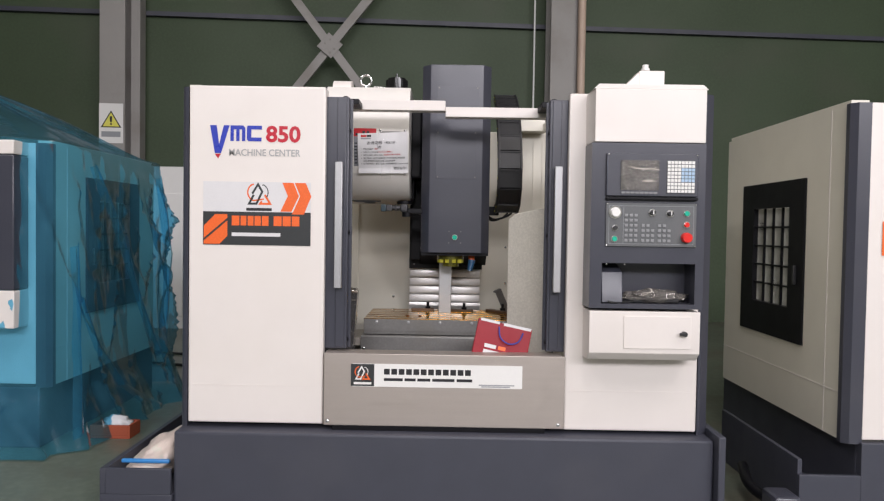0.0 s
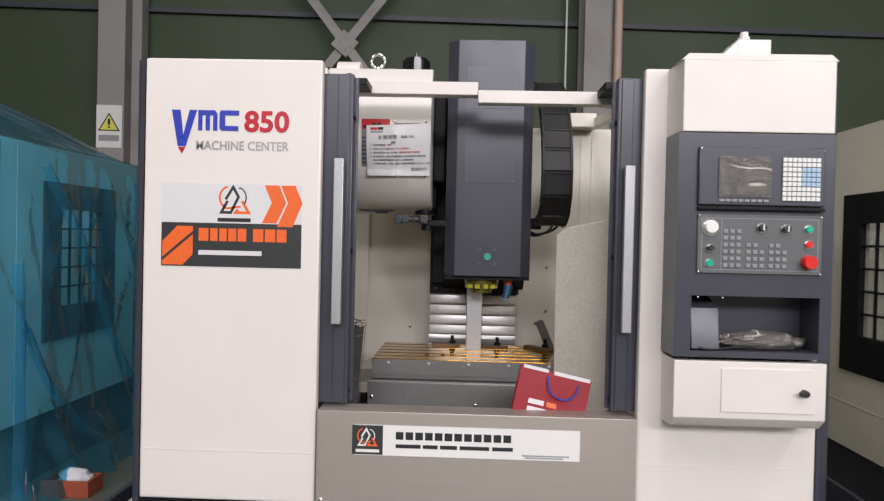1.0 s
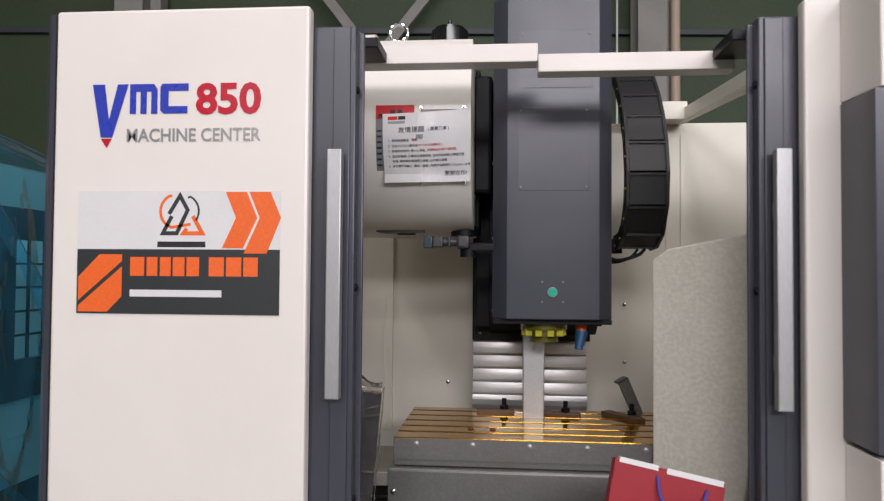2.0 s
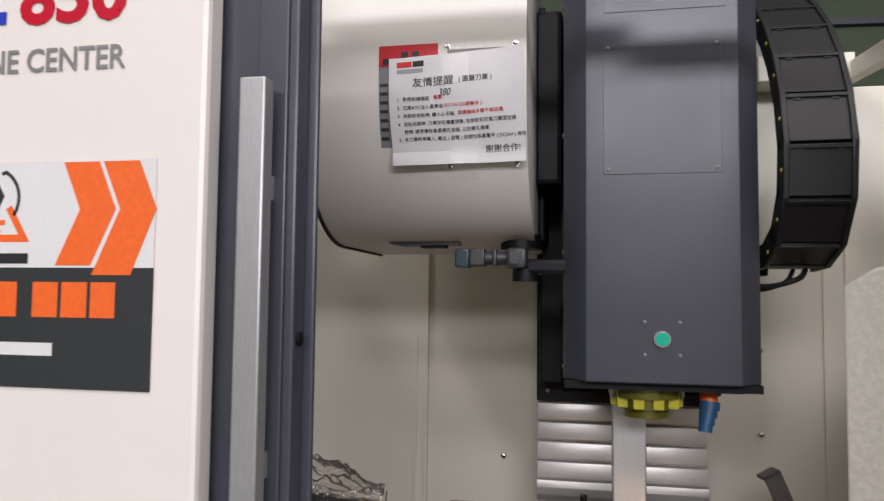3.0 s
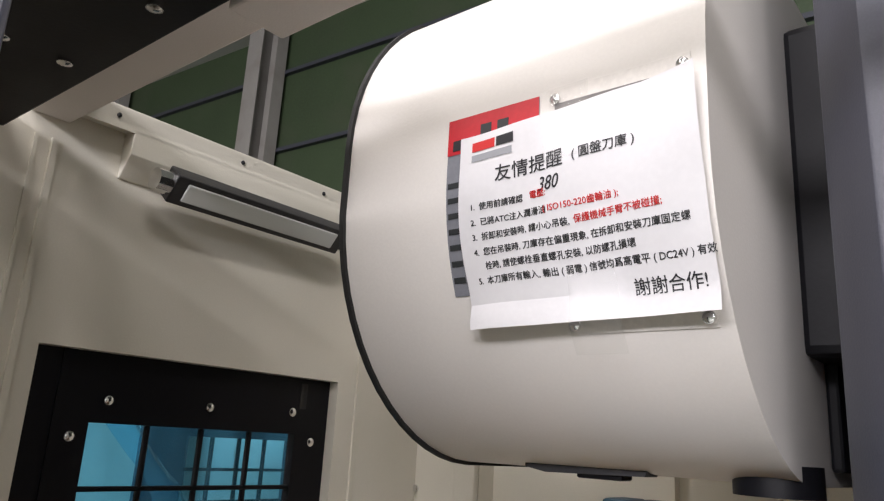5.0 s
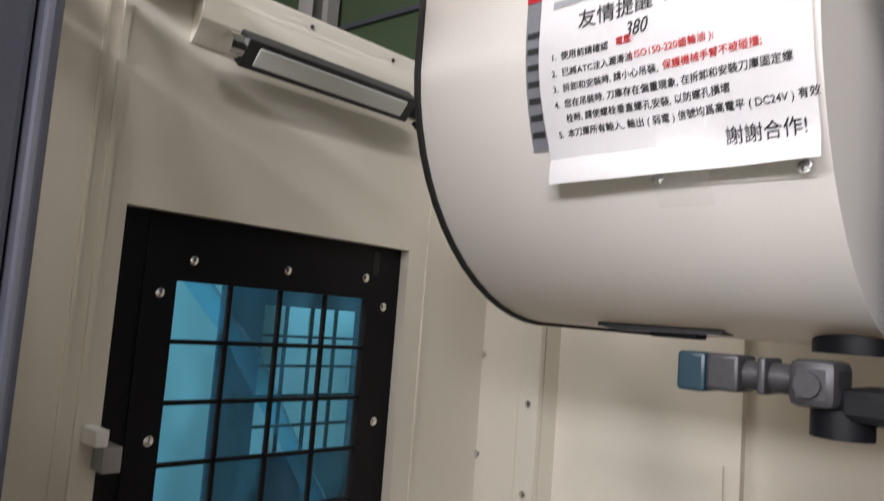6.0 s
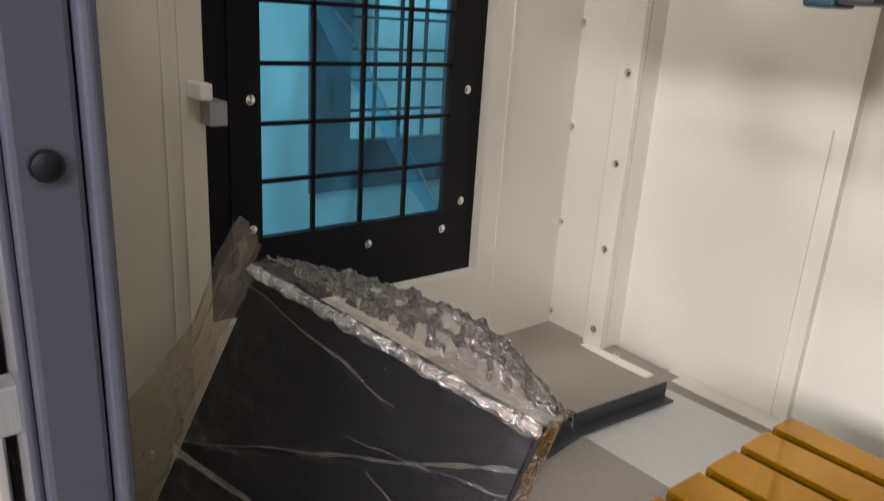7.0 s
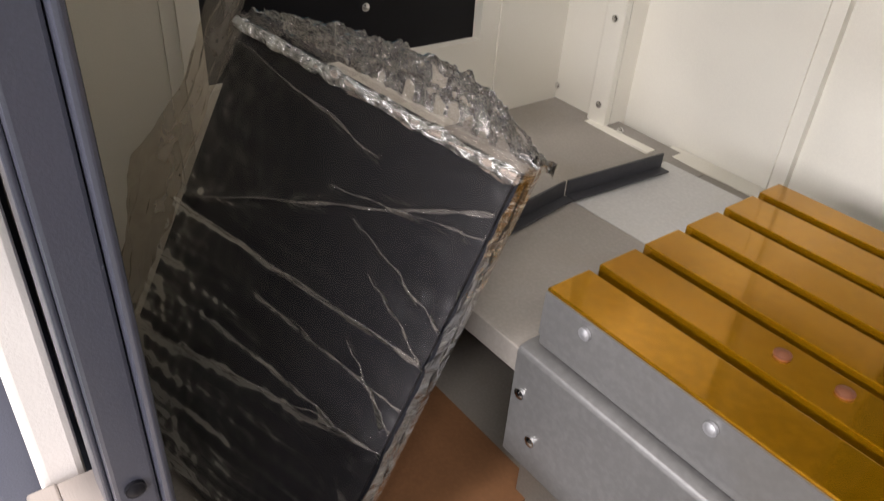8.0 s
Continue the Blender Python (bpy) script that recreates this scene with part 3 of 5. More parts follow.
# stainless apron under the opening
apron = part("apron", boxes((-0.54, 0.546, 3.235, 3.262, 0.722, 1.05), bevel=0.003), STAINLESS, mc, "brushed stainless steel front apron")
part("apron_lip", boxes((-0.536, 0.537, 3.262, 3.345, 1.035, 1.05)), STAINLESS, mc)
part("threshold", boxes((-0.55, 0.55, 3.262, 3.345, 0.72, 1.034)), PLATE, mc)
screw_heads(apron, [(-0.522, 3.235, 0.742), (0.52, 3.235, 0.742)], (0, -1, 0), 0.008)
plate = part("name_plate", flat([(0, 0), (0.765, 0), (0.765, 0.104), (0, 0.104)], front(-0.41, 3.2335, 0.901), 0.001), WHITE, apron, "white company plate with a black logo square")
part("logo_square", flat([(0, 0), (0.105, 0), (0.105, 0.1), (0, 0.1)], front(-0.417, 3.2328, 0.903)), CHARCOAL, plate)
for i in range(12):
    x = -0.268 + i * 0.0332
    part("writing_bar", flat([(0, 0), (0.026, 0), (0.026, 0.026), (0, 0.026)], front(x, 3.2325, 0.957)), INK, plate)
for i, (x, w) in enumerate(((-0.268, 0.085), (-0.175, 0.05), (-0.117, 0.058), (-0.05, 0.1), (0.06, 0.07))):
    part("writing_bar", flat([(0, 0), (w, 0), (w, 0.013), (0, 0.013)], front(x, 3.2325, 0.928)), INK, plate)
part("writing_bar", flat([(0, 0), (0.16, 0), (0.16, 0.005), (0, 0.005)], front(0.16, 3.2325, 0.913)), GREY_LABEL, plate)
part("writing_bar", flat([(0, 0), (0.13, 0), (0.13, 0.005), (0, 0.005)], front(0.17, 3.2325, 0.906)), GREY_LABEL, plate)


def logo(x, y, z, s, a, b, parent):
    """The maker's emblem as plain strokes: a leaning frame, two arcs, a small triangle."""
    def stroke(pts, w, material):
        bm = bmesh.new()
        pts = [Vector(p) for p in pts]
        band = []
        for k, p in enumerate(pts):
            a, b = (p - pts[k - 1]).normalized() if k else None, (pts[k + 1] - p).normalized() if k < len(pts) - 1 else None
            d = ((a or b) + (b or a)).normalized()
            reach = w / 2 / max(0.45, d.dot(a or b))
            n = Vector((-d.y, d.x)) * reach
            band.append([bm.verts.new((*v, 0)) for v in (p - n, p + n)])
        for a, b in zip(band, band[1:]):
            bm.faces.new((a[0], b[0], b[1], a[1]))
        bmesh.ops.transform(bm, matrix=front(x, y, z) @ Matrix.Scale(s, 4), verts=bm.verts)
        part("emblem", bm, material, parent)
    stroke([(-0.35, 0.05), (-0.08, 0.5), (0.12, 0.15), (-0.15, -0.42), (-0.5, -0.42), (-0.28, 0.0)], 0.1, a)
    stroke([(-0.28, 0.5)] + [(p[0], p[1]) for p in arc(-0.15, 0.12, 0.42, 120, 250, 10)] + [(0.2, -0.2)], 0.07, b)
    stroke([(0.12, 0.45)] + [(p[0], p[1]) for p in arc(0.0, 0.12, 0.4, 62, -35, 8)], 0.05, a)
    stroke([(0.1, -0.3), (0.02, -0.42), (0.5, -0.42), (0.25, 0.0)], 0.1, b)


logo(-0.364, 3.232, 0.96, 0.06, WHITE, ORANGE, plate)
part("writing_bar", flat([(-0.04, 0), (0.04, 0), (0.04, 0.01), (-0.04, 0.01)], front(-0.364, 3.232, 0.911)), WHITE, plate)
# lettering and advertising sign on the front panel
part("lettering", flat([(0, 0), (0.015, 0), (0.015, 0.052), (0.026, 0.052), (0.026, 0), (0.041, 0), (0.041, 0.052), (0.052, 0.052), (0.052, 0), (0.067, 0), (0.067, 0.058), (0.058, 0.07), (0, 0.07)], front(-0.974, 3.2488, 1.997)), BLUEINK, mc)
part("lettering", flat([(0.008, 0), (0.066, 0), (0.066, 0.017), (0.02, 0.017), (0.02, 0.053), (0.068, 0.053), (0.068, 0.07), (0.004, 0.07), (0, 0.062), (0, 0.008)], front(-0.9, 3.2488, 1.997)), BLUEINK, mc)
lettering("850", 0.098, front(-0.814, 3.2485, 1.997), CRIMSON, "lettering", mc, bold=0.003, width=0.156)
part("lettering", flat([(0, 0.12), (0.03, 0.12), (0.041, 0.035), (0.062, 0.12), (0.088, 0.12), (0.05, -0.005), (0.022, -0.005)], front(-1.066, 3.2488, 1.947)), BLUEINK, mc)
part("lettering_tip", flat([(0.022, -0.008), (0.049, -0.008), (0.037, -0.03)], front(-1.066, 3.2488, 1.947)), CRIMSON, mc)
lettering("MACHINE CENTER", 0.043, front(-0.98, 3.2485, 1.932), SILVERINK, "lettering", mc, bold=0.0006, width=0.322)
ad = thing("sticker_sign", (-0.852, 3.249, 1.53), "white, black and orange advertising sticker on cream panel", "sign")
part("upper_field", flat([(0, 0), (0.486, 0), (0.486, 0.135), (0, 0.135)], front(-1.095, 3.2488, 1.68), 0.0008), PAPER, ad)
part("lower_field", flat([(0, 0), (0.486, 0), (0.486, 0.15), (0, 0.15)], front(-1.095, 3.2488, 1.53), 0.0008), CHARCOAL, ad)
for i in range(2):
    part("chevron", flat([(0, 0.125), (0.05, 0.125), (0.075, 0.065), (0.042, -0.005 - 0.012 * i), (-0.008 - 0.004 * i, -0.005 - 0.012 * i), (0.025, 0.065)], front(-0.738 + 0.056 * i, 3.2478, 1.688)), ORANGE, ad)
logo(-0.84, 3.2478, 1.757, 0.095, CHARCOAL, ORANGE, ad)
part("writing_bar", flat([(0, 0), (0.115, 0), (0.115, 0.013), (0, 0.013)], front(-0.9, 3.2478, 1.685)), INK, ad)
for x, w in ((-0.965, 0.034), (-0.925, 0.026), (-0.893, 0.026), (-0.862, 0.028), (-0.829, 0.03), (-0.776, 0.036), (-0.735, 0.036), (-0.694, 0.034)):
    part("writing_bar", flat([(0, 0), (w, 0), (w, 0.044), (0, 0.044)], front(x, 3.2478, 1.618)), ORANGE, ad)
part("writing_bar", flat([(0, 0), (0.22, 0), (0.22, 0.016), (0, 0.016)], front(-0.965, 3.2478, 1.57)), PAPER, ad)
part("orange_shape", flat([(0.004, 0.075), (0.055, 0.128), (0.11, 0.128), (0.11, 0.112), (0.004, 0.02)], front(-1.095, 3.2478, 1.54)), ORANGE, ad)
part("orange_shape", flat([(0.004, -0.006), (0.075, -0.006), (0.11, 0.03), (0.11, 0.1), (0.004, 0.008)], front(-1.095, 3.2478, 1.54)), ORANGE, ad)

# ---- operator console ----
ORIGIN = Vector((0.021, 0.0, 0.012))
con = part("console_body", ring((0.6, 1.087, 1.275, 1.985), (0.652, 1.052, 1.295, 1.47), "y", 3.1, 3.236), SLATE, mc, "slate grey operator console")
part("niche_back", boxes((0.6, 1.087, 3.236, 3.25, 1.275, 1.985)), SLATE, con)
hood = prism([(0.6, 3.25), (0.611, 3.1), (1.085, 3.1), (1.096, 3.25)], "z", 1.988, 2.215, 0.004)
part("hood", hood, CREAM, mc, "cream console hood")
part("hood_top", prism([(0.604, 2.215), (1.092, 2.215), (1.07, 2.235), (0.626, 2.235)], "y", 3.102, 3.3), CREAM, mc)
lowbox = part("lower_box", prism([(3.1, 1.263), (3.25, 1.263), (3.25, 1.04), (3.14, 1.048), (3.1, 1.082)], "x", 0.604, 1.08, 0.003), CREAM, mc, "cream console box with a small door")
part("small_door", boxes((0.752, 1.041, 3.096, 3.1, 1.103, 1.243), bevel=0.0015), CREAM, lowbox)
part("lock", rods(((1.009, 3.096, 1.17), (1.009, 3.075, 1.17), 0.011)), BLACKPLASTIC, lowbox)
part("lock_lever", boxes((0.985, 1.012, 3.07, 3.078, 1.164, 1.177), bevel=0.002), BLACKPLASTIC, lowbox)
bez = part("screen_bezel", boxes((0.661, 1.052, 3.085, 3.1, 1.757, 1.94), bevel=0.004), SLATE, con)
part("bezel_foot", boxes((0.661, 1.052, 3.08, 3.1, 1.742, 1.752), bevel=0.002), BLACK, con)
part("lcd", boxes((0.721, 0.882, 3.082, 3.086, 1.785, 1.908)), LCD, bez, "dark lcd screen")
bm = bmesh.new()
N = 24
vs = [[bm.verts.new((0.721 + 0.161 * i / N, 3.0795 - 0.004 * abs(noise.noise((i * 0.35, j * 0.6, 3))), 1.783 + 0.126 * j / 16)) for i in range(N + 1)] for j in range(17)]
for j in range(16):
    for i in range(N):
        bm.faces.new((vs[j][i], vs[j][i + 1], vs[j + 1][i + 1], vs[j + 1][i]))
part("protective_film", bm, CRUMPLED, bez, "wrinkled clear protective film", smooth=0)
part("soft_keys", boxes(*[(0.725 + i * 0.0195, 0.74 + i * 0.0195, 3.08, 3.086, 1.768, 1.776) for i in range(8)]), KEYGREY, bez)
kp = part("key_pad", boxes((0.917, 1.036, 3.082, 3.086, 1.772, 1.91)), PANELGREY, bez)
keyme = mesh_of("key", boxes((-0.0062, 0.0062, -0.003, 0, -0.0062, 0.0062), bevel=0.001), WHITE, None)
keyblue = mesh_of("key", boxes((-0.0062, 0.0062, -0.003, 0, -0.0062, 0.0062), bevel=0.001), plain("pale_blue_key", (0.4, 0.55, 0.72), 0.4), None)
for i in range(8):
    for j in range(9):
        k = new("key", keyblue if (i > 3 and 2 < j < 7) else keyme)
        k.parent, k.location = kp, ORIGIN + Vector((0.925 + i * 0.0147, 3.082, 1.78 + j * 0.0152))
op = part("operator_panel", boxes((0.664, 1.05, 3.092, 3.1, 1.542, 1.728), bevel=0.002), PANELGREY, con, "grey operator panel with keys and knobs")
part("panel_line", boxes((0.676, 1.038, 3.0912, 3.0925, 1.715, 1.7165), (0.676, 1.038, 3.0912, 3.0925, 1.553, 1.5545), (0.676, 0.6775, 3.0912, 3.0925, 1.553, 1.716), (1.0365, 1.038, 3.0912, 3.0925, 1.553, 1.716), (0.738, 0.7395, 3.0912, 3.0925, 1.553, 1.716)), GREY_LABEL, op)
keyme2 = mesh_of("key", boxes((-0.0068, 0.0068, -0.004, 0, -0.006, 0.006), bevel=0.0012), KEYGREY, None)
for gx, cols, z0, rows in ((0.75, 3, 1.568, 6), (0.822, 3, 1.568, 4), (0.892, 3, 1.568, 4)):
    for i in range(cols):
        for j in range(rows):
            if gx > 0.8 and j == 3 and i == 2:
                continue
            k = new("key", keyme2)
            k.parent, k.location = op, ORIGIN + Vector((gx + i * 0.0205, 3.092, z0 + j * 0.0215))
screw_heads(con, [(0.668, 3.091, 1.724), (1.046, 3.091, 1.724), (0.668, 3.091, 1.546), (1.046, 3.091, 1.546), (0.668, 3.084, 1.933), (1.045, 3.084, 1.933), (0.672, 3.099, 1.465), (0.75, 3.099, 1.465)], (0, -1, 0), 0.003)


def knob(x, z, r, depth, material, label, collar=None):
    k = part("knob" if "knob" in label else "button", rods(((x, 3.092, z), (x, 3.092 - depth * 0.5, z), r), ((x, 3.092 - depth * 0.5, z), (x, 3.092 - depth, z), r * 0.9), seg=24), material, op, label)
    if collar:
        part("collar", rods(((x, 3.0925, z), (x, 3.089, z), r * 1.35), seg=24), collar, op)
    return k


knob(0.702, 1.688, 0.021, 0.022, WHITE, "white hand pulse knob", CHROME)
knob(0.861, 1.688, 0.012, 0.02, BLACKPLASTIC, "black rotary knob", CHROME)
knob(0.937, 1.685, 0.012, 0.02, BLACKPLASTIC, "black rotary knob", CHROME)
knob(0.703, 1.621, 0.01, 0.02, BLACKPLASTIC, "black switch knob", CHROME)
knob(1.007, 1.686, 0.011, 0.012, GREENBTN, "green push button", CHROME)
knob(1.008, 1.638, 0.011, 0.012, REDBTN, "red push button", CHROME)
knob(0.701, 1.574, 0.011, 0.012, GREENBTN, "green push button", CHROME)
knob(1.006, 1.583, 0.022, 0.03, REDBTN, "red emergency stop button")
part("pointer", boxes((0.859, 0.863, 3.069, 3.072, 1.68, 1.698), (0.935, 0.939, 3.069, 3.072, 1.677, 1.695)), WHITE, op)
part("niche_flap", prism([(3.235, 1.465), (3.12, 1.43), (3.1, 1.3), (3.235, 1.3)], "x", 0.655, 0.745, 0.003), SLATE, con)
part("niche_cable", tube([(0.67, 3.12, 1.32), (0.69, 3.1, 1.302), (0.74, 3.11, 1.3), (0.8, 3.13, 1.305)], 0.004), RUBBER, con, smooth=60)
wrap = thing("wrapped_remote", (0.9, 3.17, 1.296), "crumpled clear plastic bag lying in console niche", "plastic bag")
bm = bmesh.new()
bmesh.ops.create_icosphere(bm, subdivisions=4, radius=1)
for v in bm.verts:
    k = 1 + 0.35 * noise.noise(v.co * 2.3) + 0.16 * noise.noise(v.co * 7)
    v.co = Vector((0.9 + v.co.x * 0.13 * k, 3.165 + v.co.y * 0.045 * k, max(1.296, 1.324 + v.co.z * 0.03 * k)))
part("bag", bm, CRUMPLED, wrap, smooth=0)
part("contents", boxes((0.8, 1.0, 3.14, 3.19, 1.297, 1.318), bevel=0.006), BLACKPLASTIC, wrap)
pb = part("junction_box", boxes((0.845, 0.96, 3.3, 3.42, 2.232, 2.336), bevel=0.004), CREAM, mc, "cream junction box on top")
part("cable_gland", rods(((0.885, 3.35, 2.336), (0.885, 3.35, 2.372), 0.014), ((0.885, 3.35, 2.345), (0.885, 3.35, 2.355), 0.019), seg=24), WHITE, pb)
part("cover_plate", prism([(0.765, 2.25), (0.845, 2.33), (0.845, 2.25)], "y", 3.3, 3.42), CREAM, pb)

# ---- tool magazine ----
ORIGIN = Vector((0.0, -0.035, 0.0))


def drum(grow):
    """Profile of the rounded cover in y and z."""
    low = [(4.127 + (0.285 + grow) * math.cos(radians(a)), 2.073 + (0.309 + grow) * math.sin(radians(a))) for a in range(268, 180, -6)]
    high = [(4.127 + (0.285 + grow) * math.cos(radians(a)), 2.142 + (0.287 + grow) * math.sin(radians(a))) for a in range(180, 122, -6)]
    return [(4.45, 1.762 - grow)] + low + high + [(4.02, 2.378 + grow), (4.45, 2.378 + grow)]


mag = part("magazine_cover", prism(drum(0.0), "x", -0.652, -0.203), mat("magazine_cream_paint", (0.74, 0.71, 0.67), 0.38, vary=0.02, scale=3, grain=0.008, grain_scale=300, bump=0.08), mc, "cream rounded tool magazine cover", smooth=25)
part("edge_seal", prism(drum(0.005), "x", -0.659, -0.652), RUBBER, mag, "black rubber edge seal", smooth=25)
part("end_plate", boxes((-0.203, -0.188, 4.2, 4.43, 1.78, 2.34), bevel=0.004), BLACK, mag)
part("top_cover", rods(((-0.63, 4.06, 2.35), (-0.53, 4.06, 2.35), 0.075), seg=28), CREAM, mag)
part("filler_motor", rods(((-0.285, 4.06, 2.356), (-0.285, 4.06, 2.43), 0.062), ((-0.285, 4.06, 2.43), (-0.285, 4.06, 2.442), 0.05), ((-0.285, 4.06, 2.44), (-0.285, 4.06, 2.47), 0.006), seg=28), mat("gloss_black", (0.01, 0.01, 0.01), 0.12, vary=0.05, bump=0), mag)
part("pin", rods(((-0.35, 4.05, 2.39), (-0.41, 4.05, 2.395), 0.005), seg=8), CHROME, mag)
bm = bmesh.new()
for i in range(20):
    a, b = 2 * math.pi * i / 20, 2 * math.pi * (i + 1) / 20
    rod(bm, (-0.457 + 0.03 * math.cos(a), 4.06, 2.43 + 0.03 * math.sin(a)), (-0.457 + 0.03 * math.cos(b), 4.06, 2.43 + 0.03 * math.sin(b)), 0.007, 8)
rod(bm, (-0.457, 4.06, 2.35), (-0.457, 4.06, 2.402), 0.016, 14)
part("eye_bolt", bm, CHROME, mag)
arm = part("tool_arm", boxes((-0.355, -0.326, 3.94, 3.985, 1.712, 1.75), bevel=0.004), TEAL, mag, "dark tool change arm")
part("arm_block", boxes((-0.326, -0.294, 3.94, 3.985, 1.715, 1.75), bevel=0.004), DARKSTEEL, arm)
part("arm_neck", rods(((-0.295, 3.962, 1.732), (-0.25, 3.962, 1.732), 0.014), seg=24), DARKSTEEL, arm)
part("arm_clamp", boxes((-0.278, -0.27, 3.94, 3.985, 1.716, 1.75), bevel=0.003), DARKSTEEL, arm)
part("arm_block", boxes((-0.25, -0.21, 3.935, 3.99, 1.71, 1.752), bevel=0.008), DARKSTEEL, arm)
part("arm_pin", rods(((-0.232, 3.936, 1.73), (-0.232, 3.93, 1.73), 0.011), seg=24), DARKSTEEL, arm)
part("arm_body", boxes((-0.215, -0.1, 3.95, 4.04, 1.7, 1.73), bevel=0.008), BLACK, arm)
part("arm_hub", rods(((-0.215, 3.975, 1.71), (-0.215, 3.975, 1.685), 0.026), seg=24), BLACK, arm)
part("arm_disc", rods(((-0.235, 4.105, 1.79), (-0.235, 4.105, 1.758), 0.045), seg=28), BLACK, arm)
part("under_slide", prism([(-0.53, 1.78), (-0.36, 1.78), (-0.37, 1.763), (-0.5, 1.76), (-0.53, 1.765)], "y", 4.075, 4.11), DARKSTEEL, mag)
part("under_slide", boxes((-0.46, -0.4, 4.08, 4.11, 1.756, 1.78), bevel=0.003), BLACK, mag)
for o in (arm, *arm.children):
    o.data.transform(Matrix.Translation((0, 0, -0.005)))
# printed labels, bent to the rounded cover


def drum_front(z):
    """The y of the cover's front at a height."""
    c, rz = (2.073, 0.309) if z < 2.073 else (2.142, 0.287)
    return 4.127 - 0.285 * math.sqrt(max(0.0, 1 - ((z - c) / rz) ** 2)) if z < 2.073 or z > 2.142 else 3.842


def bent(x0, x1, z0, z1, lift, n=10):
    """A thin sheet that follows the cover."""
    bm = bmesh.new()
    zs = [z0 + (z1 - z0) * k / n for k in range(n + 1)]
    grid = [[bm.verts.new((x, drum_front(z) - lift - back, z)) for x in (x0, x1)] for back in (0.0, 0.0006) for z in zs]
    a, b = grid[:n + 1], grid[n + 1:]
    for k in range(n):
        bm.faces.new((b[k][0], b[k][1], b[k + 1][1], b[k + 1][0]))
        bm.faces.new((a[k + 1][0], a[k + 1][1], a[k][1], a[k][0]))
        for c in (0, 1):
            bm.faces.new((a[k][c], b[k][c], b[k + 1][c], a[k + 1][c]))
    bmesh.ops.recalc_face_normals(bm, faces=bm.faces)
    return bm


REDLABEL = mat("red_label", (0.5, 0.02, 0.03), 0.4, vary=0.03, bump=0)
lab = part("label", bent(-0.492, -0.374, 1.942, 2.138, 0.0006), mat("grey_instruction_label", (0.2, 0.205, 0.23), 0.45, vary=0.04, bump=0), mag, "grey instruction label with a red head")
part("label_head", bent(-0.492, -0.374, 2.096, 2.138, 0.0014, 4), REDLABEL, lab)
part("warning_mark", bent(-0.484, -0.47, 2.1, 2.112, 0.0022, 2), INK, lab)
for x in (-0.447, -0.425):
    part("writing_bar", bent(x, x + 0.014, 2.112, 2.124, 0.0022, 2), CHARCOAL, lab)
for k in range(7):
    part("writing_bar", bent(-0.489, -0.474, 1.955 + k * 0.017, 1.961 + k * 0.017, 0.0016, 2), CHARCOAL, lab)
lab2 = part("label", bent(-0.362, -0.216, 1.898, 2.14, 0.0008), mat("clear_label_plate", (0.72, 0.69, 0.65), 0.2, vary=0.02, bump=0), mag, "pale clear plastic label holder")
part("label_head", bent(-0.355, -0.232, 2.102, 2.124, 0.0018, 3), mat("grey_strip", (0.16, 0.15, 0.14), 0.4, vary=0.2, scale=40, bump=0), lab2)
screw_heads(mag, [(x, drum_front(z) - 0.002, z) for x in (-0.354, -0.223) for z in (2.129, 1.906)], (0, -1, 0), 0.006)

# ---- spindle head, column, covers ----
ORIGIN = Vector((0.006, -0.038, 0.0))
hp = [(-0.099, 3.905), (0.181, 3.905), (0.225, 3.958), (0.225, 4.3), (-0.143, 4.3), (-0.143, 3.958)]
head = part("spindle_head", prism(hp, "z", 1.489, 2.49, 0.003), SLATE, mc, "slate grey spindle head cover", smooth=20)
part("cover_plate", boxes((-0.066, 0.15, 3.9035, 3.905, 1.884, 2.14), bevel=0.0006), SLATE, head)
part("cover_plate", boxes((-0.064, 0.16, 3.9035, 3.905, 2.2, 2.376), bevel=0.0006), SLATE, head)
screw_heads(head, [(x, 3.903, z) for x in (-0.057, 0.142) for z in (2.13, 1.894)] + [(x, 3.904, z) for x in (0.009, 0.072) for z in (1.604, 1.543)] + [(x, 3.903, 2.367) for x in (-0.054, 0.15)], (0, -1, 0), 0.0036, STEEL)
part("button_ring", rods(((0.04, 3.905, 1.573), (0.04, 3.899, 1.573), 0.0155), seg=28), CHROME, head)
part("tool_release_button", rods(((0.04, 3.9, 1.573), (0.04, 3.893, 1.573), 0.0125), seg=28), GREENBTN, head, "round green push button")
screw_heads(head, [(-0.1435, 3.99, z) for z in (1.51, 1.74, 1.98, 2.25)], (-1, 0, 0), 0.005, STEEL)
# dark carriage behind the head: a broad back plate with a side cheek and a sloping underside
carriage = part("carriage_plate", boxes((-0.229, 0.215, 4.46, 4.5, 1.373, 2.34), bevel=0.003), BLACK, mc, "black carriage plate behind the spindle head")
part("cheek", prism([(4.3, 1.492), (4.46, 1.4), (4.46, 2.34), (4.3, 2.34)], "x", -0.16, 0.235), BLACK, carriage)
part("cheek_rib", boxes((-0.215, -0.16, 4.38, 4.46, 1.43, 2.33), bevel=0.004), BLACK, carriage)
part("motor_flange", boxes((-0.215, -0.15, 4.12, 4.38, 1.9, 2.3), bevel=0.012), BLACK, carriage)
screw_heads(carriage, [(-0.2, 4.46, z) for z in (1.4, 1.6, 1.8, 2.0, 2.2)], (0, -1, 0), 0.005, STEEL)
part("head_underside", boxes((-0.14, 0.222, 3.93, 4.34, 1.474, 1.489)), BLACK, mc)
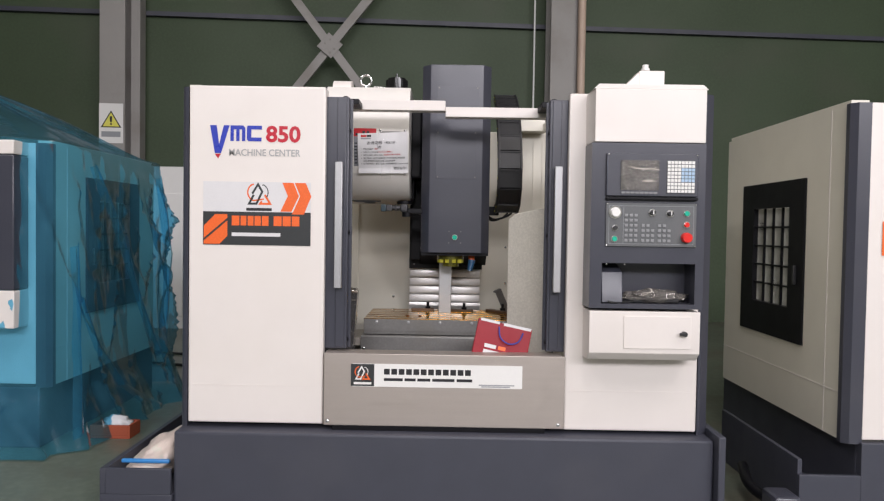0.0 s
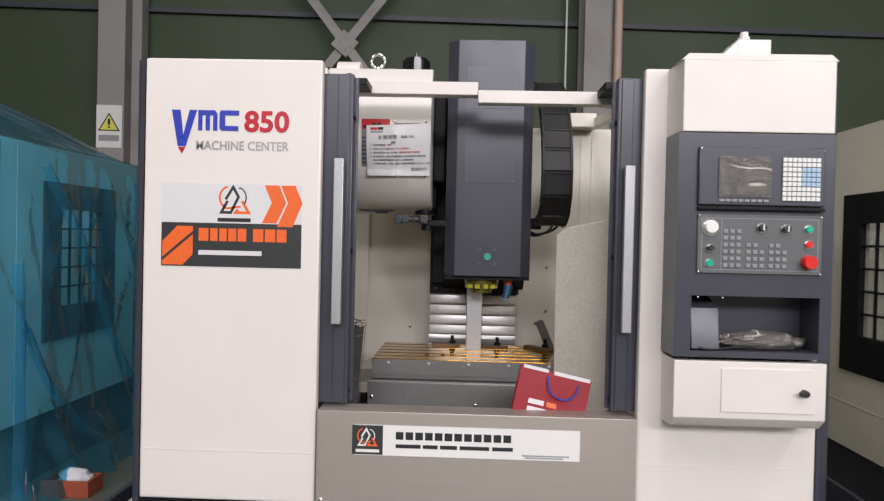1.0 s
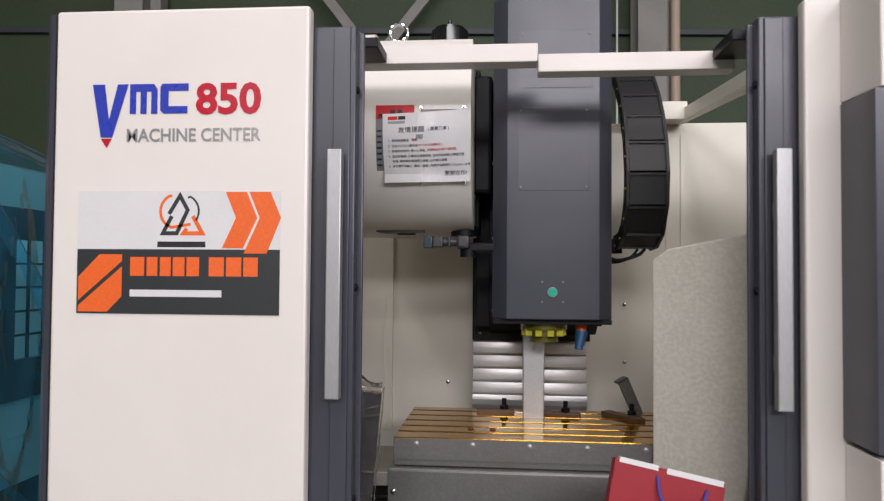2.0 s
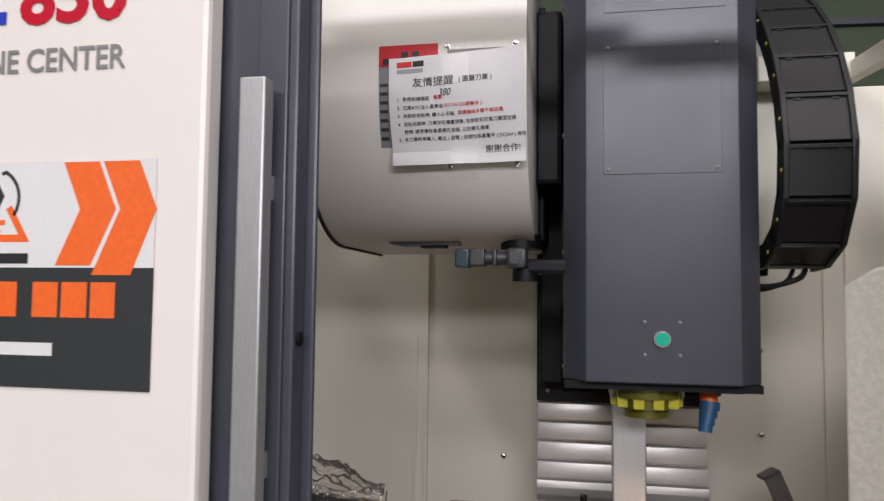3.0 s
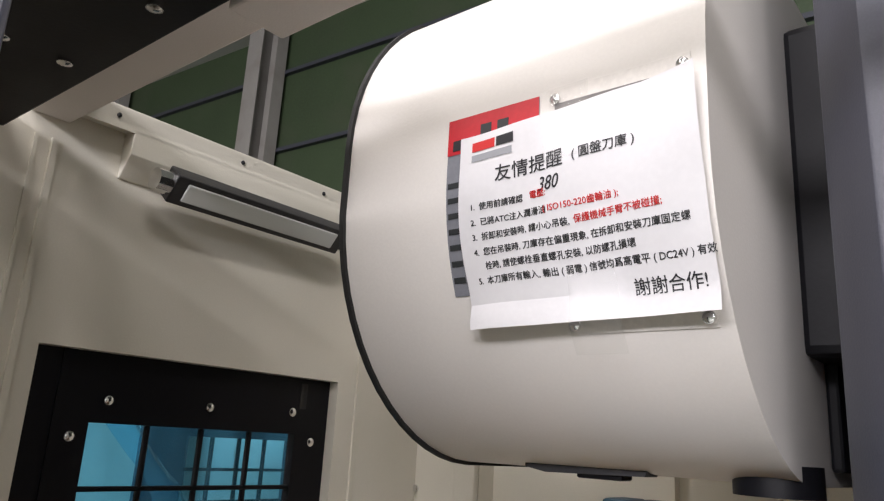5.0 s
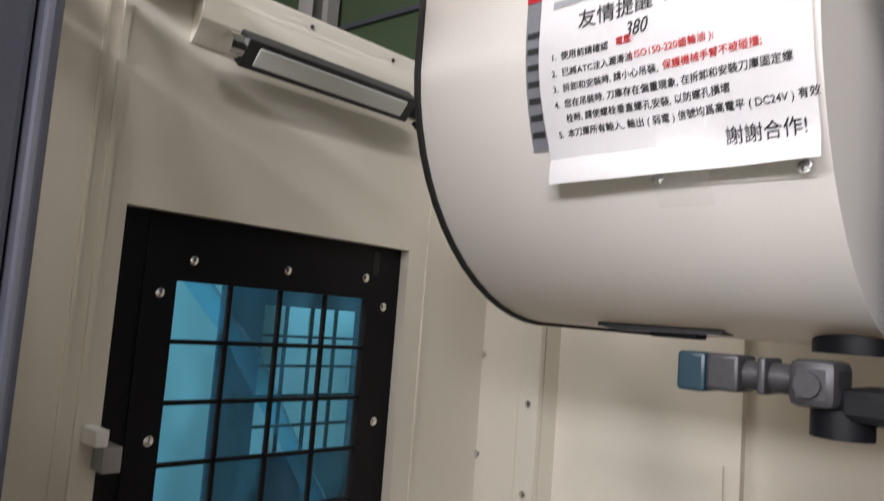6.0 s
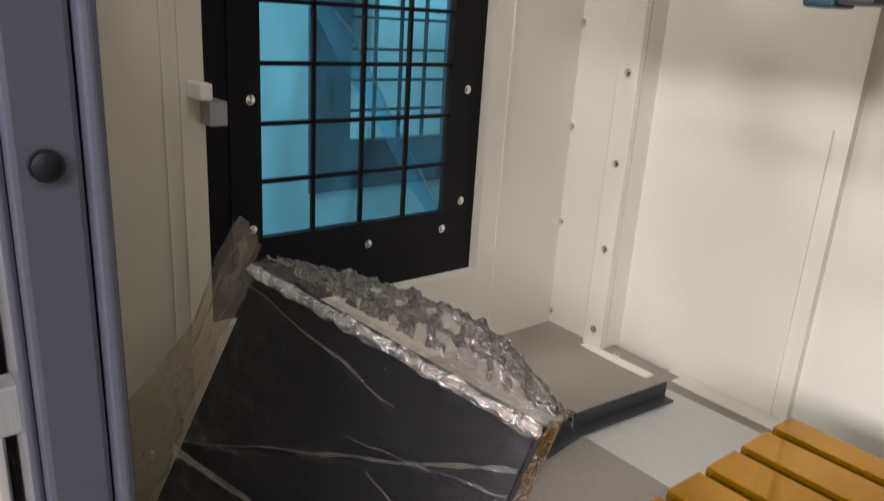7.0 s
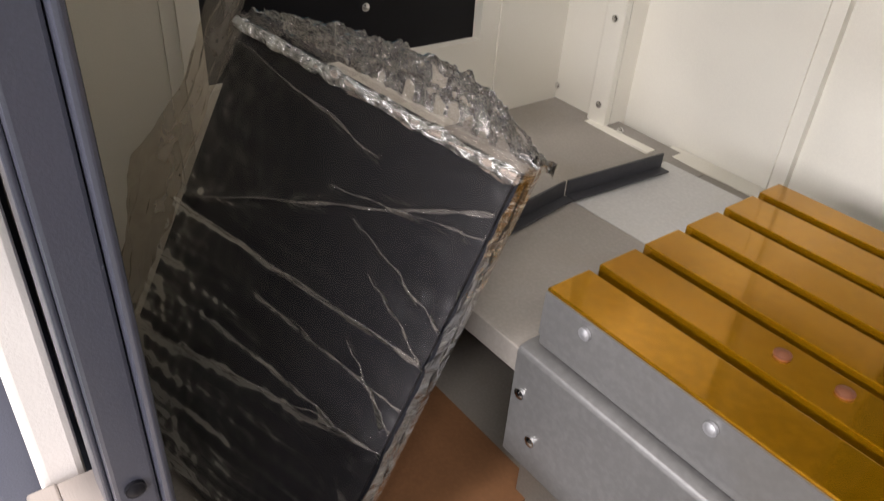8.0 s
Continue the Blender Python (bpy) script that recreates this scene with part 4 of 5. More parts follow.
nose = part("spindle_nose", rods(((0.02, 4.03, 1.48), (0.02, 4.03, 1.452), 0.074), ((0.02, 4.03, 1.452), (0.02, 4.03, 1.43), 0.06), ((0.02, 4.03, 1.43), (0.02, 4.03, 1.412), 0.046), seg=32), mat("olive_oiled_nose", (0.16, 0.15, 0.02), 0.25, 0.3, vary=0.2, scale=30, bump=0.1, coat=0.5), mc, "oily dark yellow spindle nose")
part("nose_ring", rods(((0.02, 4.03, 1.493), (0.02, 4.03, 1.474), 0.088), seg=32), BLACK, nose)
for k in range(10):
    a = 2 * math.pi * k / 10
    part("nose_key", boxes((0.02 + 0.06 * math.cos(a) - 0.011, 0.02 + 0.06 * math.cos(a) + 0.011, 4.03 + 0.06 * math.sin(a) - 0.011, 4.03 + 0.06 * math.sin(a) + 0.011, 1.432, 1.468), bevel=0.003), YELLOWOIL, nose)
hoseb = part("coolant_hose", rods(((0.135, 4.0, 1.48), (0.135, 3.99, 1.445), 0.017), seg=24), ORANGEHOSE, mc, "orange and blue jointed coolant hose")
for i in range(4):
    part("segment", rods(((0.137 - 0.003 * i, 3.99 - 0.002 * i, 1.45 - 0.014 * i), (0.135 - 0.003 * i, 3.988 - 0.002 * i, 1.434 - 0.014 * i), 0.019 - 0.002 * i), seg=24), BLUEHOSE, hoseb)
part("valve", boxes((0.155, 0.2, 3.99, 4.005, 1.465, 1.478), bevel=0.003), BLACK, hoseb)
wc = part("way_cover", boxes((-0.226, 0.202, 4.5, 4.56, 0.9, 1.45)), BRIGHT, mc, "polished stepped steel way cover")
for i in range(5):
    z = 1.17 + i * 0.05
    part("cover_step", prism([(4.452 + 0.006 * i, z), (4.448 + 0.006 * i, z + 0.006), (4.452 + 0.006 * i, z + 0.046), (4.47 + 0.006 * i, z + 0.049), (4.51, z + 0.049), (4.51, z)], "x", -0.226, 0.202, 0.0015), BRIGHT, wc)
part("way_skirt", prism([(4.51, 1.169), (4.452, 1.169), (4.448, 1.15), (4.455, 1.13), (4.475, 1.112), (4.51, 1.1)], "x", -0.228, 0.204, 0.0015), BRIGHT, wc)

# ribbon of drag chain links that bows forward beside the head
ORIGIN = Vector()
chain = part("drag_chain_mount", boxes((0.232, 0.3, 4.16, 4.24, 1.7, 1.75), bevel=0.003), BLACK, mc)
bow = [(4.42, 2.425), (4.3, 2.385), (4.16, 2.3), (4.04, 2.19), (3.96, 2.07), (3.925, 1.95), (3.94, 1.84), (4.0, 1.765), (4.09, 1.728), (4.2, 1.722)]
fine = []
for i in range(len(bow) - 1):
    a, b, c, d = (Vector(bow[min(max(i + k, 0), len(bow) - 1)]) for k in (-1, 0, 1, 2))
    fine += [0.5 * (2 * b + (c - a) * t + (2 * a - 5 * b + 4 * c - d) * t * t + (3 * b - a - 3 * c + d) * t ** 3) for t in (0, 0.25, 0.5, 0.75)]
fine.append(Vector(bow[-1]))
reach = [0.0]
for a, b in zip(fine, fine[1:]):
    reach.append(reach[-1] + (b - a).length)


def along_bow(d):
    k = next(i for i in range(len(reach) - 1) if d <= reach[i + 1] + 1e-6)
    return fine[k].lerp(fine[k + 1], (d - reach[k]) / (reach[k + 1] - reach[k]))


LINKS = 11
for i in range(LINKS):
    p, q = along_bow(reach[-1] * i / LINKS), along_bow(reach[-1] * (i + 1) / LINKS)
    d = p - q
    half = d.length / 2
    m = Matrix.Translation((0.3415, (p.x + q.x) / 2, (p.y + q.y) / 2)) @ pose(0, 0, 0, math.degrees(math.atan2(d.y, d.x)) - 90, 0, 0)
    # local: x across the ribbon, z along it, y away from the outer side
    bm = boxes((-0.062, 0.062, -0.006, 0.004, -half + 0.001, half - 0.003), bevel=0.0015)
    bmesh.ops.transform(bm, matrix=m, verts=bm.verts)
    link = part("chain_link", bm, BLACKPLASTIC, chain, "black plastic drag chain link" if i == 0 else "")
    bm = boxes((-0.06, 0.06, -0.011, -0.006, half - 0.012, half - 0.004), bevel=0.001)
    bmesh.ops.transform(bm, matrix=m, verts=bm.verts)
    part("lip", bm, BLACKPLASTIC, link)
    bm = boxes((-0.06, 0.06, 0.008, 0.011, -half * 1.1, half * 1.1))
    bmesh.ops.transform(bm, matrix=m, verts=bm.verts)
    part("inner_web", bm, RUBBER, link)
    for x in (-0.0665, 0.0545):
        bm = boxes((x, x + 0.012, -0.012, 0.04, -half * 1.08, half * 1.08), bevel=0.003)
        bmesh.ops.transform(bm, matrix=m, verts=bm.verts)
        part("side_plate", bm, BLACKPLASTIC, link)
    for x in (-0.035, 0.035):
        bm = boxes((x - 0.006, x + 0.006, -0.0085, -0.006, half - 0.016, half - 0.01))
        bmesh.ops.transform(bm, matrix=m, verts=bm.verts)
        part("latch", bm, DARKSTEEL, link)
    bm = rods(((-0.0685, 0.0, 0), (-0.066, 0.0, 0), 0.004), seg=8)
    bmesh.ops.transform(bm, matrix=m, verts=bm.verts)
    part("pin", bm, YELLOW, link)
part("chain_cable", tube([(0.37, 4.14, 1.712), (0.33, 4.05, 1.69), (0.27, 4.08, 1.675), (0.23, 4.16, 1.7)], 0.006), RUBBER, chain, smooth=60)
part("chain_cable", tube([(0.35, 4.16, 1.712), (0.31, 4.07, 1.683), (0.26, 4.1, 1.668), (0.23, 4.17, 1.69)], 0.005), RUBBER, chain, smooth=60)

# ---- table, saddle, chip pan ----
ORIGIN = Vector((0.009, -0.05, 0.003))
edges = [3.8405, 3.9115, 3.996, 4.083, 4.17, 4.256, 4.317]
tb = part("table", boxes((-0.434, 0.53, 3.832, 4.316, 1.056, 1.118), bevel=0.003), STEEL, mc, "grey steel T-slot table under amber oil")
part("front_plate", prism([(3.828, 1.075), (3.832, 1.075), (3.832, 1.137), (3.829, 1.137)], "x", -0.432, 0.53), STEEL, tb)
for a, b in zip(edges, edges[1:]):
    part("table_rib", boxes((-0.434, 0.53, a + (0.009 if a > 3.85 else -0.008), b - (0.009 if b < 4.31 else 0), 1.1185, 1.14), bevel=0.002), OILED, tb)
for e in edges[1:-1]:
    part("slot_floor", boxes((-0.433, 0.529, e - 0.0088, e + 0.0088, 1.1182, 1.12)), SLOT, tb)
screw_heads(tb, [(-0.365 + 0.166 * i, 3.828, 1.122) for i in range(6)], (0, -1, 0), 0.008, ALU)
screw_heads(tb, [(-0.211, 3.96, 1.1385), (-0.143, 3.962, 1.1385)], (0, 0, 1), 0.01, mat("rusty_plug", (0.12, 0.04, 0.015), 0.6))
part("saddle_cover", prism([(3.812, 0.87), (3.812, 1.045), (3.816, 1.051), (3.828, 1.053), (4.32, 1.053), (4.32, 0.87)], "x", -0.447, 0.56, 0.002), STEEL, mc)
screw_heads(mc, [(-0.43, 3.812, 0.985), (-0.4, 3.812, 0.925), (0.0, 3.812, 0.96)], (0, -1, 0), 0.008)
part("saddle_base", boxes((-0.45, 0.5, 3.86, 4.4, 0.72, 0.93)), PLATE, mc)
ORIGIN = Vector()
part("cover_plate", prism([(-0.69, 1.038), (-0.432, 1.04), (-0.432, 1.0), (-0.69, 0.998)], "y", 3.772, 4.102, 0.002), PLATE, mc, "grey sheet steel chip cover")
part("cover_plate", prism([(-0.69, 1.036), (-0.432, 1.038), (-0.432, 1.0), (-0.69, 0.998)], "y", 4.105, 4.37, 0.002), mat("pale_cover_plate", (0.5, 0.49, 0.46), 0.45, 0.2, vary=0.04, bump=0.08), mc)
part("cover_plate", prism([(-1.148, 0.965), (-0.7, 0.955), (-0.7, 0.92), (-1.148, 0.93)], "y", 3.75, 4.58, 0.002), PLATE, mc)
part("cover_plate", prism([(-0.7, 0.955), (-0.43, 0.955), (-0.43, 0.92), (-0.7, 0.92)], "y", 4.372, 4.6, 0.002), PLATE, mc)
# a thin bent angle bar lying along the plates' edge
for (x0, y0), (x1, y1) in (((-0.662, 3.9), (-0.69, 4.095)), ((-0.689, 4.1), (-0.672, 4.33))):
    length, way = math.hypot(x1 - x0, y1 - y0), math.degrees(math.atan2(y1 - y0, x1 - x0))
    bm = boxes((0, length, -0.002, 0.002, 0, 0.03), (0, length, -0.022, -0.002, 0.0, 0.003), bevel=0.0008)
    bmesh.ops.transform(bm, matrix=pose(x0, y0, 1.0405, 0, 0, way), verts=bm.verts)
    part("angle_strip", bm, DARKSTEEL, mc)
part("chip_pan", boxes((-1.155, 1.155, 3.36, 4.5, 0.722, 0.74)), PLATE, mc, "grey sheet metal chip pan")
for x0, x1 in ((-1.15, -0.605), (0.605, 1.15)):
    part("inner_front", boxes((x0, x1, 3.352, 3.362, 0.74, 2.19)), INNER, mc)

# ---- loose things in and on the machine ----
ORIGIN = Vector()
cardp = thing("cardboard_piece", (-0.52, 3.7, 0.74), "flat brown cardboard piece lying in chip pan", "cardboard")
part("sheet", boxes((-0.72, -0.42, 3.6, 3.84, 0.741, 0.746)), CARD, cardp)

A, B = Vector((-0.905, 3.645, 1.338)), Vector((-0.454, 3.746, 1.284))
U = (B - A).normalized()
DOWN = Vector((0.003, -0.165, -0.334))
DOWN = (DOWN - DOWN.dot(U) * U).normalized()
OUT = U.cross(DOWN).normalized()
if OUT.y > 0:
    OUT = -OUT
W, H, T = (B - A).length, 0.62, 0.032
pk = thing("wrapped_parcel", tuple(A + DOWN * H), "dark flat panel wrapped in crinkled clear plastic, leaning inside", "parcel")


def on(u, v, w):
    return A + U * u + DOWN * v - OUT * w


def sheet_of(rows):
    bm = bmesh.new()
    vs = [[bm.verts.new(p) for p in row] for row in rows]
    for a, b in zip(vs, vs[1:]):
        for i in range(len(a) - 1):
            bm.faces.new((a[i], a[i + 1], b[i + 1], b[i]))
    return bm


# tight folds, some set along highlight streaks: from, to, height, half width
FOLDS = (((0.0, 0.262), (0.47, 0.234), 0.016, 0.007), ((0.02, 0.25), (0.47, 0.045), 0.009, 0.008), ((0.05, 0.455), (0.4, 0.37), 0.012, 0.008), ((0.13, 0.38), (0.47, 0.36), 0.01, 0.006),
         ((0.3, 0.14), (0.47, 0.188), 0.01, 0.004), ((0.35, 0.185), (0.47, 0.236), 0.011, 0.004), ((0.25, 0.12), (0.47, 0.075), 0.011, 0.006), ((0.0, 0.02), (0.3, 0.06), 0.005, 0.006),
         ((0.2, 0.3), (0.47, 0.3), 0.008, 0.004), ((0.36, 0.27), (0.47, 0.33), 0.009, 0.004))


def fold_height(u, v):
    h = 0.0
    for (u0, v0), (u1, v1), amp, wide in FOLDS:
        d2 = (u1 - u0) ** 2 + (v1 - v0) ** 2
        t = min(1.0, max(0.0, ((u - u0) * (u1 - u0) + (v - v0) * (v1 - v0)) / d2))
        wob = 0.006 * noise.noise((u * 14, v0 * 40, u0 * 9))
        d = math.hypot(u - u0 - t * (u1 - u0), v - v0 - t * (v1 - v0) + wob)
        h += amp * math.exp(-(d / wide) ** 2) * (0.35 + 0.9 * abs(noise.noise((t * 6, v0 * 30, 4)))) * min(1.0, 0.4 + t)
    # fine wrinkles pulled along the wrap
    a = v + (0.12 + 0.35 * max(0.0, 0.3 - v)) * u
    h += 0.0018 * noise.noise((u * 7, a * 46, 0.3)) + 0.0011 * noise.noise((u * 11, a * 95, 2.3)) + 0.0006 * noise.noise((u * 60, v * 60, 1.7))
    h += 0.012 * max(0.0, u / W - 0.86) * 7 * abs(noise.noise((u * 30, v * 24, 8.1)))
    return h


bm = bmesh.new()
c8 = [bm.verts.new(on(u, v, w)) for w in (0, T) for u, v in ((0, 0), (W, 0), (W, H), (0, H))]
for f in ((0, 1, 2, 3), (7, 6, 5, 4), (0, 4, 5, 1), (1, 5, 6, 2), (2, 6, 7, 3), (3, 7, 4, 0)):
    bm.faces.new([c8[i] for i in f])
bmesh.ops.recalc_face_normals(bm, faces=bm.faces)
bmesh.ops.bevel(bm, geom=bm.edges[:], offset=0.006, segments=2, affect="EDGES")
part("panel", bm, mat("dark_navy_panel", (0.007, 0.0075, 0.011), 0.45, vary=0.1, bump=0.1, spec=0.2), pk)
rows = []
for j in range(131):
    v = -0.012 + (H + 0.012) * j / 130
    rows.append([on(W * i / 110, v, 0) + OUT * max(0.003, 0.006 + fold_height(W * i / 110, v)) for i in range(111)])
part("clear_wrap", sheet_of(rows), CLEARFILM, pk, "crinkled clear plastic wrap", smooth=0)
rows = []
for j in range(91):
    v = -0.012 + (H + 0.012) * j / 90
    rows.append([on(W + 0.004 + 0.01 * abs(noise.noise((v * 22, k * 0.5, 3.3))) * math.sin(math.pi * min(1, k / 10)), v, T * k / 16) + OUT * max(0, 1 - k / 3) * max(0.003, 0.006 + fold_height(W, v)) for k in range(17)])
part("side_wrap", sheet_of(rows), CLEARFILM, pk, "crinkled clear plastic wrap", smooth=0)
# milky ribbons along the tight folds; their whiteness paints the highlights there
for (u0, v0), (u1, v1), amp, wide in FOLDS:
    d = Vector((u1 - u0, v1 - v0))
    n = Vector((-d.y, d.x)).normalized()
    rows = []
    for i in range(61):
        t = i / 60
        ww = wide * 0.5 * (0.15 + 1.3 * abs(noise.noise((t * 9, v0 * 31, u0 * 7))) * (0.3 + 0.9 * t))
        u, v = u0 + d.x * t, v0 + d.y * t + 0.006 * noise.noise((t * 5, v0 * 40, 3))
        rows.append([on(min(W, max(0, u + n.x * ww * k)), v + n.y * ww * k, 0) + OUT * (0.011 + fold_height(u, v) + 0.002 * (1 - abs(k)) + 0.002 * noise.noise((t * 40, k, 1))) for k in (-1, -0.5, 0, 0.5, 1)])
    part("film_fold", sheet_of(rows), FOLDED, pk, "fold of plastic wrap whitened as a highlight", smooth=0)
# loose flap of film beyond the pinched edge, drawn out towards the side wall
rows = []
for j in range(71):
    v = -0.03 + (H + 0.03) * j / 70
    flare = 0.1 + 0.06 * max(0.0, 1 - abs(v - 0.3) / 0.16) + 0.012 * noise.noise((v * 9, 1.0, 4.0))
    rows.append([on(-flare * (k / 20), v - 0.02 * (k / 20), 0.0) + OUT * (0.004 + fold_height(0.0, v) * (1 - k / 20) + 0.012 * noise.noise((k * 0.22, v * 12, 6.0)) + 0.006 * noise.noise((k * 0.7, v * 34, 2.0)) - 0.03 * (k / 20)) for k in range(21)])
part("film_flap", sheet_of(rows), MILKYFILM, pk, "loose flap of clear plastic wrap", smooth=0)
# film gathered over the upper edge, rising to a crumpled hood
rows = []
for j in range(41):
    t = j / 40
    row = []
    for i in range(111):
        u = W * i / 110
        rise = 0.016 + 0.05 * math.exp(-((u / W - 0.66) / 0.24) ** 2) + 0.022 * math.exp(-((u / W - 0.3) / 0.25) ** 2)
        hgt = rise * math.sin(math.pi * t) ** 0.7 * (0.75 + 0.6 * abs(noise.noise((u * 9, t * 2.5, 1)))) + 0.011 * noise.noise((u * 38, t * 9, 2)) + 0.009 * abs(noise.noise((u * 75, t * 16, 6)))
        row.append(on(u, -max(0.0, hgt) - 0.003, 0.085 * t + 0.004 * noise.noise((u * 50, t * 12, 9)) - 0.006))
    rows.append(row)
part("bunched_wrap", sheet_of(rows), BUNCHED, pk, "bunched plastic wrap along the top", smooth=0)
# roll of bunched film on the upper edge; its paleness paints the highlight
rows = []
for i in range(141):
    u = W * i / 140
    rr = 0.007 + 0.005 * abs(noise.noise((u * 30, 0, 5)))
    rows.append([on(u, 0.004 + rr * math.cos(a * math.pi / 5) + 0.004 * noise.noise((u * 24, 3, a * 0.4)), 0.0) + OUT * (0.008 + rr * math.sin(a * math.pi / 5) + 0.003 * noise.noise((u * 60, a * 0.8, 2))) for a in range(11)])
part("rolled_edge", sheet_of(rows), ROLLED, pk, "rolled edge of plastic wrap, pale as a highlight", smooth=0)

foam = thing("foam_sheet", (0.42, 3.65, 0.74), "white packing foam sheet standing inside the opening", "packing foam")
bm = bmesh.new()
pts = [(0.0, 0.0), (0.0, 0.93), (0.05, 0.96), (0.3, 1.0), (0.33, 0.9), (0.28, 0.4), (0.22, 0.0)]
bm = prism(pts, "y", -0.02, 0.02, 0.006)
bmesh.ops.transform(bm, matrix=pose(0.335, 3.77, 0.742, 0, 0, -42) , verts=bm.verts)
part("sheet", bm, FOAM, foam)

bag = thing("paper_gift_bag", (0.26, 3.34, 1.035), "red paper gift bag with white print leaning on sill", "gift bag")
bagm = pose(0.125, 3.335, 1.03, 0, 12, 0) @ pose(0, 0, 0, -12, 0, 0)
bm = prism([(0, -0.04), (0.255, -0.04), (0.255, 0.18), (0, 0.18)], "y", -0.012, 0.03, 0.003)
bmesh.ops.transform(bm, matrix=bagm, verts=bm.verts)
part("body", bm, RED, bag)
bm = boxes((0.01, 0.1, -0.0135, 0.01, 0.172, 0.184), (0.12, 0.25, -0.0135, 0.01, 0.17, 0.183))
bmesh.ops.transform(bm, matrix=bagm, verts=bm.verts)
part("folded_edge", bm, PAPER, bag)
bm = tube([(0.1, -0.014, 0.16), (0.115, -0.03, 0.11), (0.16, -0.035, 0.09), (0.2, -0.03, 0.11), (0.215, -0.014, 0.155)], 0.0035)
bmesh.ops.transform(bm, matrix=bagm, verts=bm.verts)
part("cord_handle", bm, plain("navy_cord", (0.04, 0.05, 0.3), 0.7), bag, "blue cord handle", smooth=60)
for x0, x1, z0, z1, mm in ((0.05, 0.105, 0.055, 0.072, PAPER), (0.115, 0.15, 0.055, 0.072, ORANGE), (0.05, 0.14, 0.022, 0.045, PAPER), (0.155, 0.215, 0.022, 0.045, PAPER), (0.04, 0.22, 0.002, 0.01, PAPER)):
    bm = flat([(x0, z0), (x1, z0), (x1, z1), (x0, z1)], bagm @ pose(0, -0.0128, 0, 90))
    part("print_bar", bm, mm, bag)

blk = thing("test_bar", (0.0, 4.15, 1.14), "upright grey steel block standing on table", "steel block")
part("block", boxes((-0.037, 0.034, 4.1, 4.17, 1.1405, 1.44), bevel=0.004), mat("pale_steel_block", (0.55, 0.56, 0.57), 0.4, 0.5, vary=0.04, bump=0.1), blk)
for x, y, dx, ang in ((-0.13, 4.2, 0.13, 4), (0.08, 4.17, 0.16, -14), (0.3, 4.15, 0.17, -55)):
    cl = thing("clamp_strap", (x, y, 1.14), "rusty brown steel clamp strap with a bolt on table", "clamp", "table clamps")
    bm = boxes((-dx / 2, dx / 2, -0.02, 0.02, 0.0, 0.014), bevel=0.002)
    bmesh.ops.transform(bm, matrix=pose(x, y, 1.141, 0, 0, ang), verts=bm.verts)
    part("strap", bm, mat("rusty_strap", (0.14, 0.085, 0.05), 0.5, 0.4, vary=0.1), cl)
    part("stud", rods(((x + 0.03, y, 1.154), (x + 0.03, y, 1.192), 0.008), ((x + 0.03, y, 1.154), (x + 0.03, y, 1.168), 0.015), seg=12), BLACK, cl)
part_arm = thing("angle_bracket", (0.3, 4.2, 1.14), "bent grey steel bracket standing on table", "bracket")
bm = boxes((-0.02, 0.02, -0.004, 0.004, 0, 0.14), (-0.02, 0.02, -0.004, 0.03, 0.132, 0.14), bevel=0.001)
bmesh.ops.transform(bm, matrix=pose(0.36, 4.2, 1.141, 0, -25, 20), verts=bm.verts)
part("strap", bm, STEEL, part_arm)

sack = thing("plastic_sack", (-1.33, 3.4, 0.42), "green and white plastic sack lying in side tray", "sack")
bm = bmesh.new()
bmesh.ops.create_icosphere(bm, subdivisions=4, radius=1)
for v in bm.verts:
    k = 1 + 0.25 * noise.noise(v.co * 1.7) + 0.06 * noise.noise(v.co * 6)
    k += 0.16 * abs(noise.noise(v.co * 4.5 + Vector((3, 1, 2))))
    v.co = Vector((min(-1.205, -1.345 + v.co.x * 0.135 * k), 3.47 + v.co.y * 0.22 * k, max(0.424, 0.505 + 0.16 * (v.co.x * 0.4 + v.co.z * 0.62) * k)))
part("sack", bm, GREENFILM, sack, smooth=0)
part("blue_hem", boxes((-1.46, -1.24, 3.24, 3.26, 0.53, 0.548), bevel=0.006), plain("blue_hem", (0.05, 0.25, 0.6), 0.4), sack)

# paper notice stuck over the labels
notice = thing("paper_notice", (-0.34, 3.836, 1.9), "white paper notice taped on tool magazine, printed in Chinese", "notice")
PW, PH = 0.262, 0.21


def on_paper(x, y, lift=0.0):
    """A point of the notice: x along its foot, y up, bent over the rounded cover."""
    u, v = x / PW, y / PH
    z = 1.904 + y * (0.985 + 0.045 * u * u) + 0.004 * u
    curl = 0.007 + 0.006 * max(0, 0.22 - v) * 4 * (1.0 - 0.5 * u) + 0.02 * max(0, u - 0.8) * max(0, v - 0.55) * 6 + 0.0015 * math.sin(u * 7 + v * 4) + 0.001 * math.sin(u * 15 - v * 9)
    return Vector((-0.467 + x - 0.004 * v, max(drum_front(max(z, 1.93)), drum_front(z) - 0.012) - 0.035 - curl - lift, z))


def paper_grid(x0, x1, y0, y1, nx, ny, lift=0.0, clip=False):
    rows = []
    for j in range(ny + 1):
        row = []
        for i in range(nx + 1):
            u, v = i / nx, j / ny
            x = x0 + (x1 - x0) * u
            if clip and u + (1 - v) * 0.35 > 1.06 and v > 0.8:
                x -= (u + (1 - v) * 0.35 - 1.06) * 0.25 * (x1 - x0)
            row.append(on_paper(x, y0 + (y1 - y0) * v, lift))
        rows.append(row)
    return sheet_of(rows)


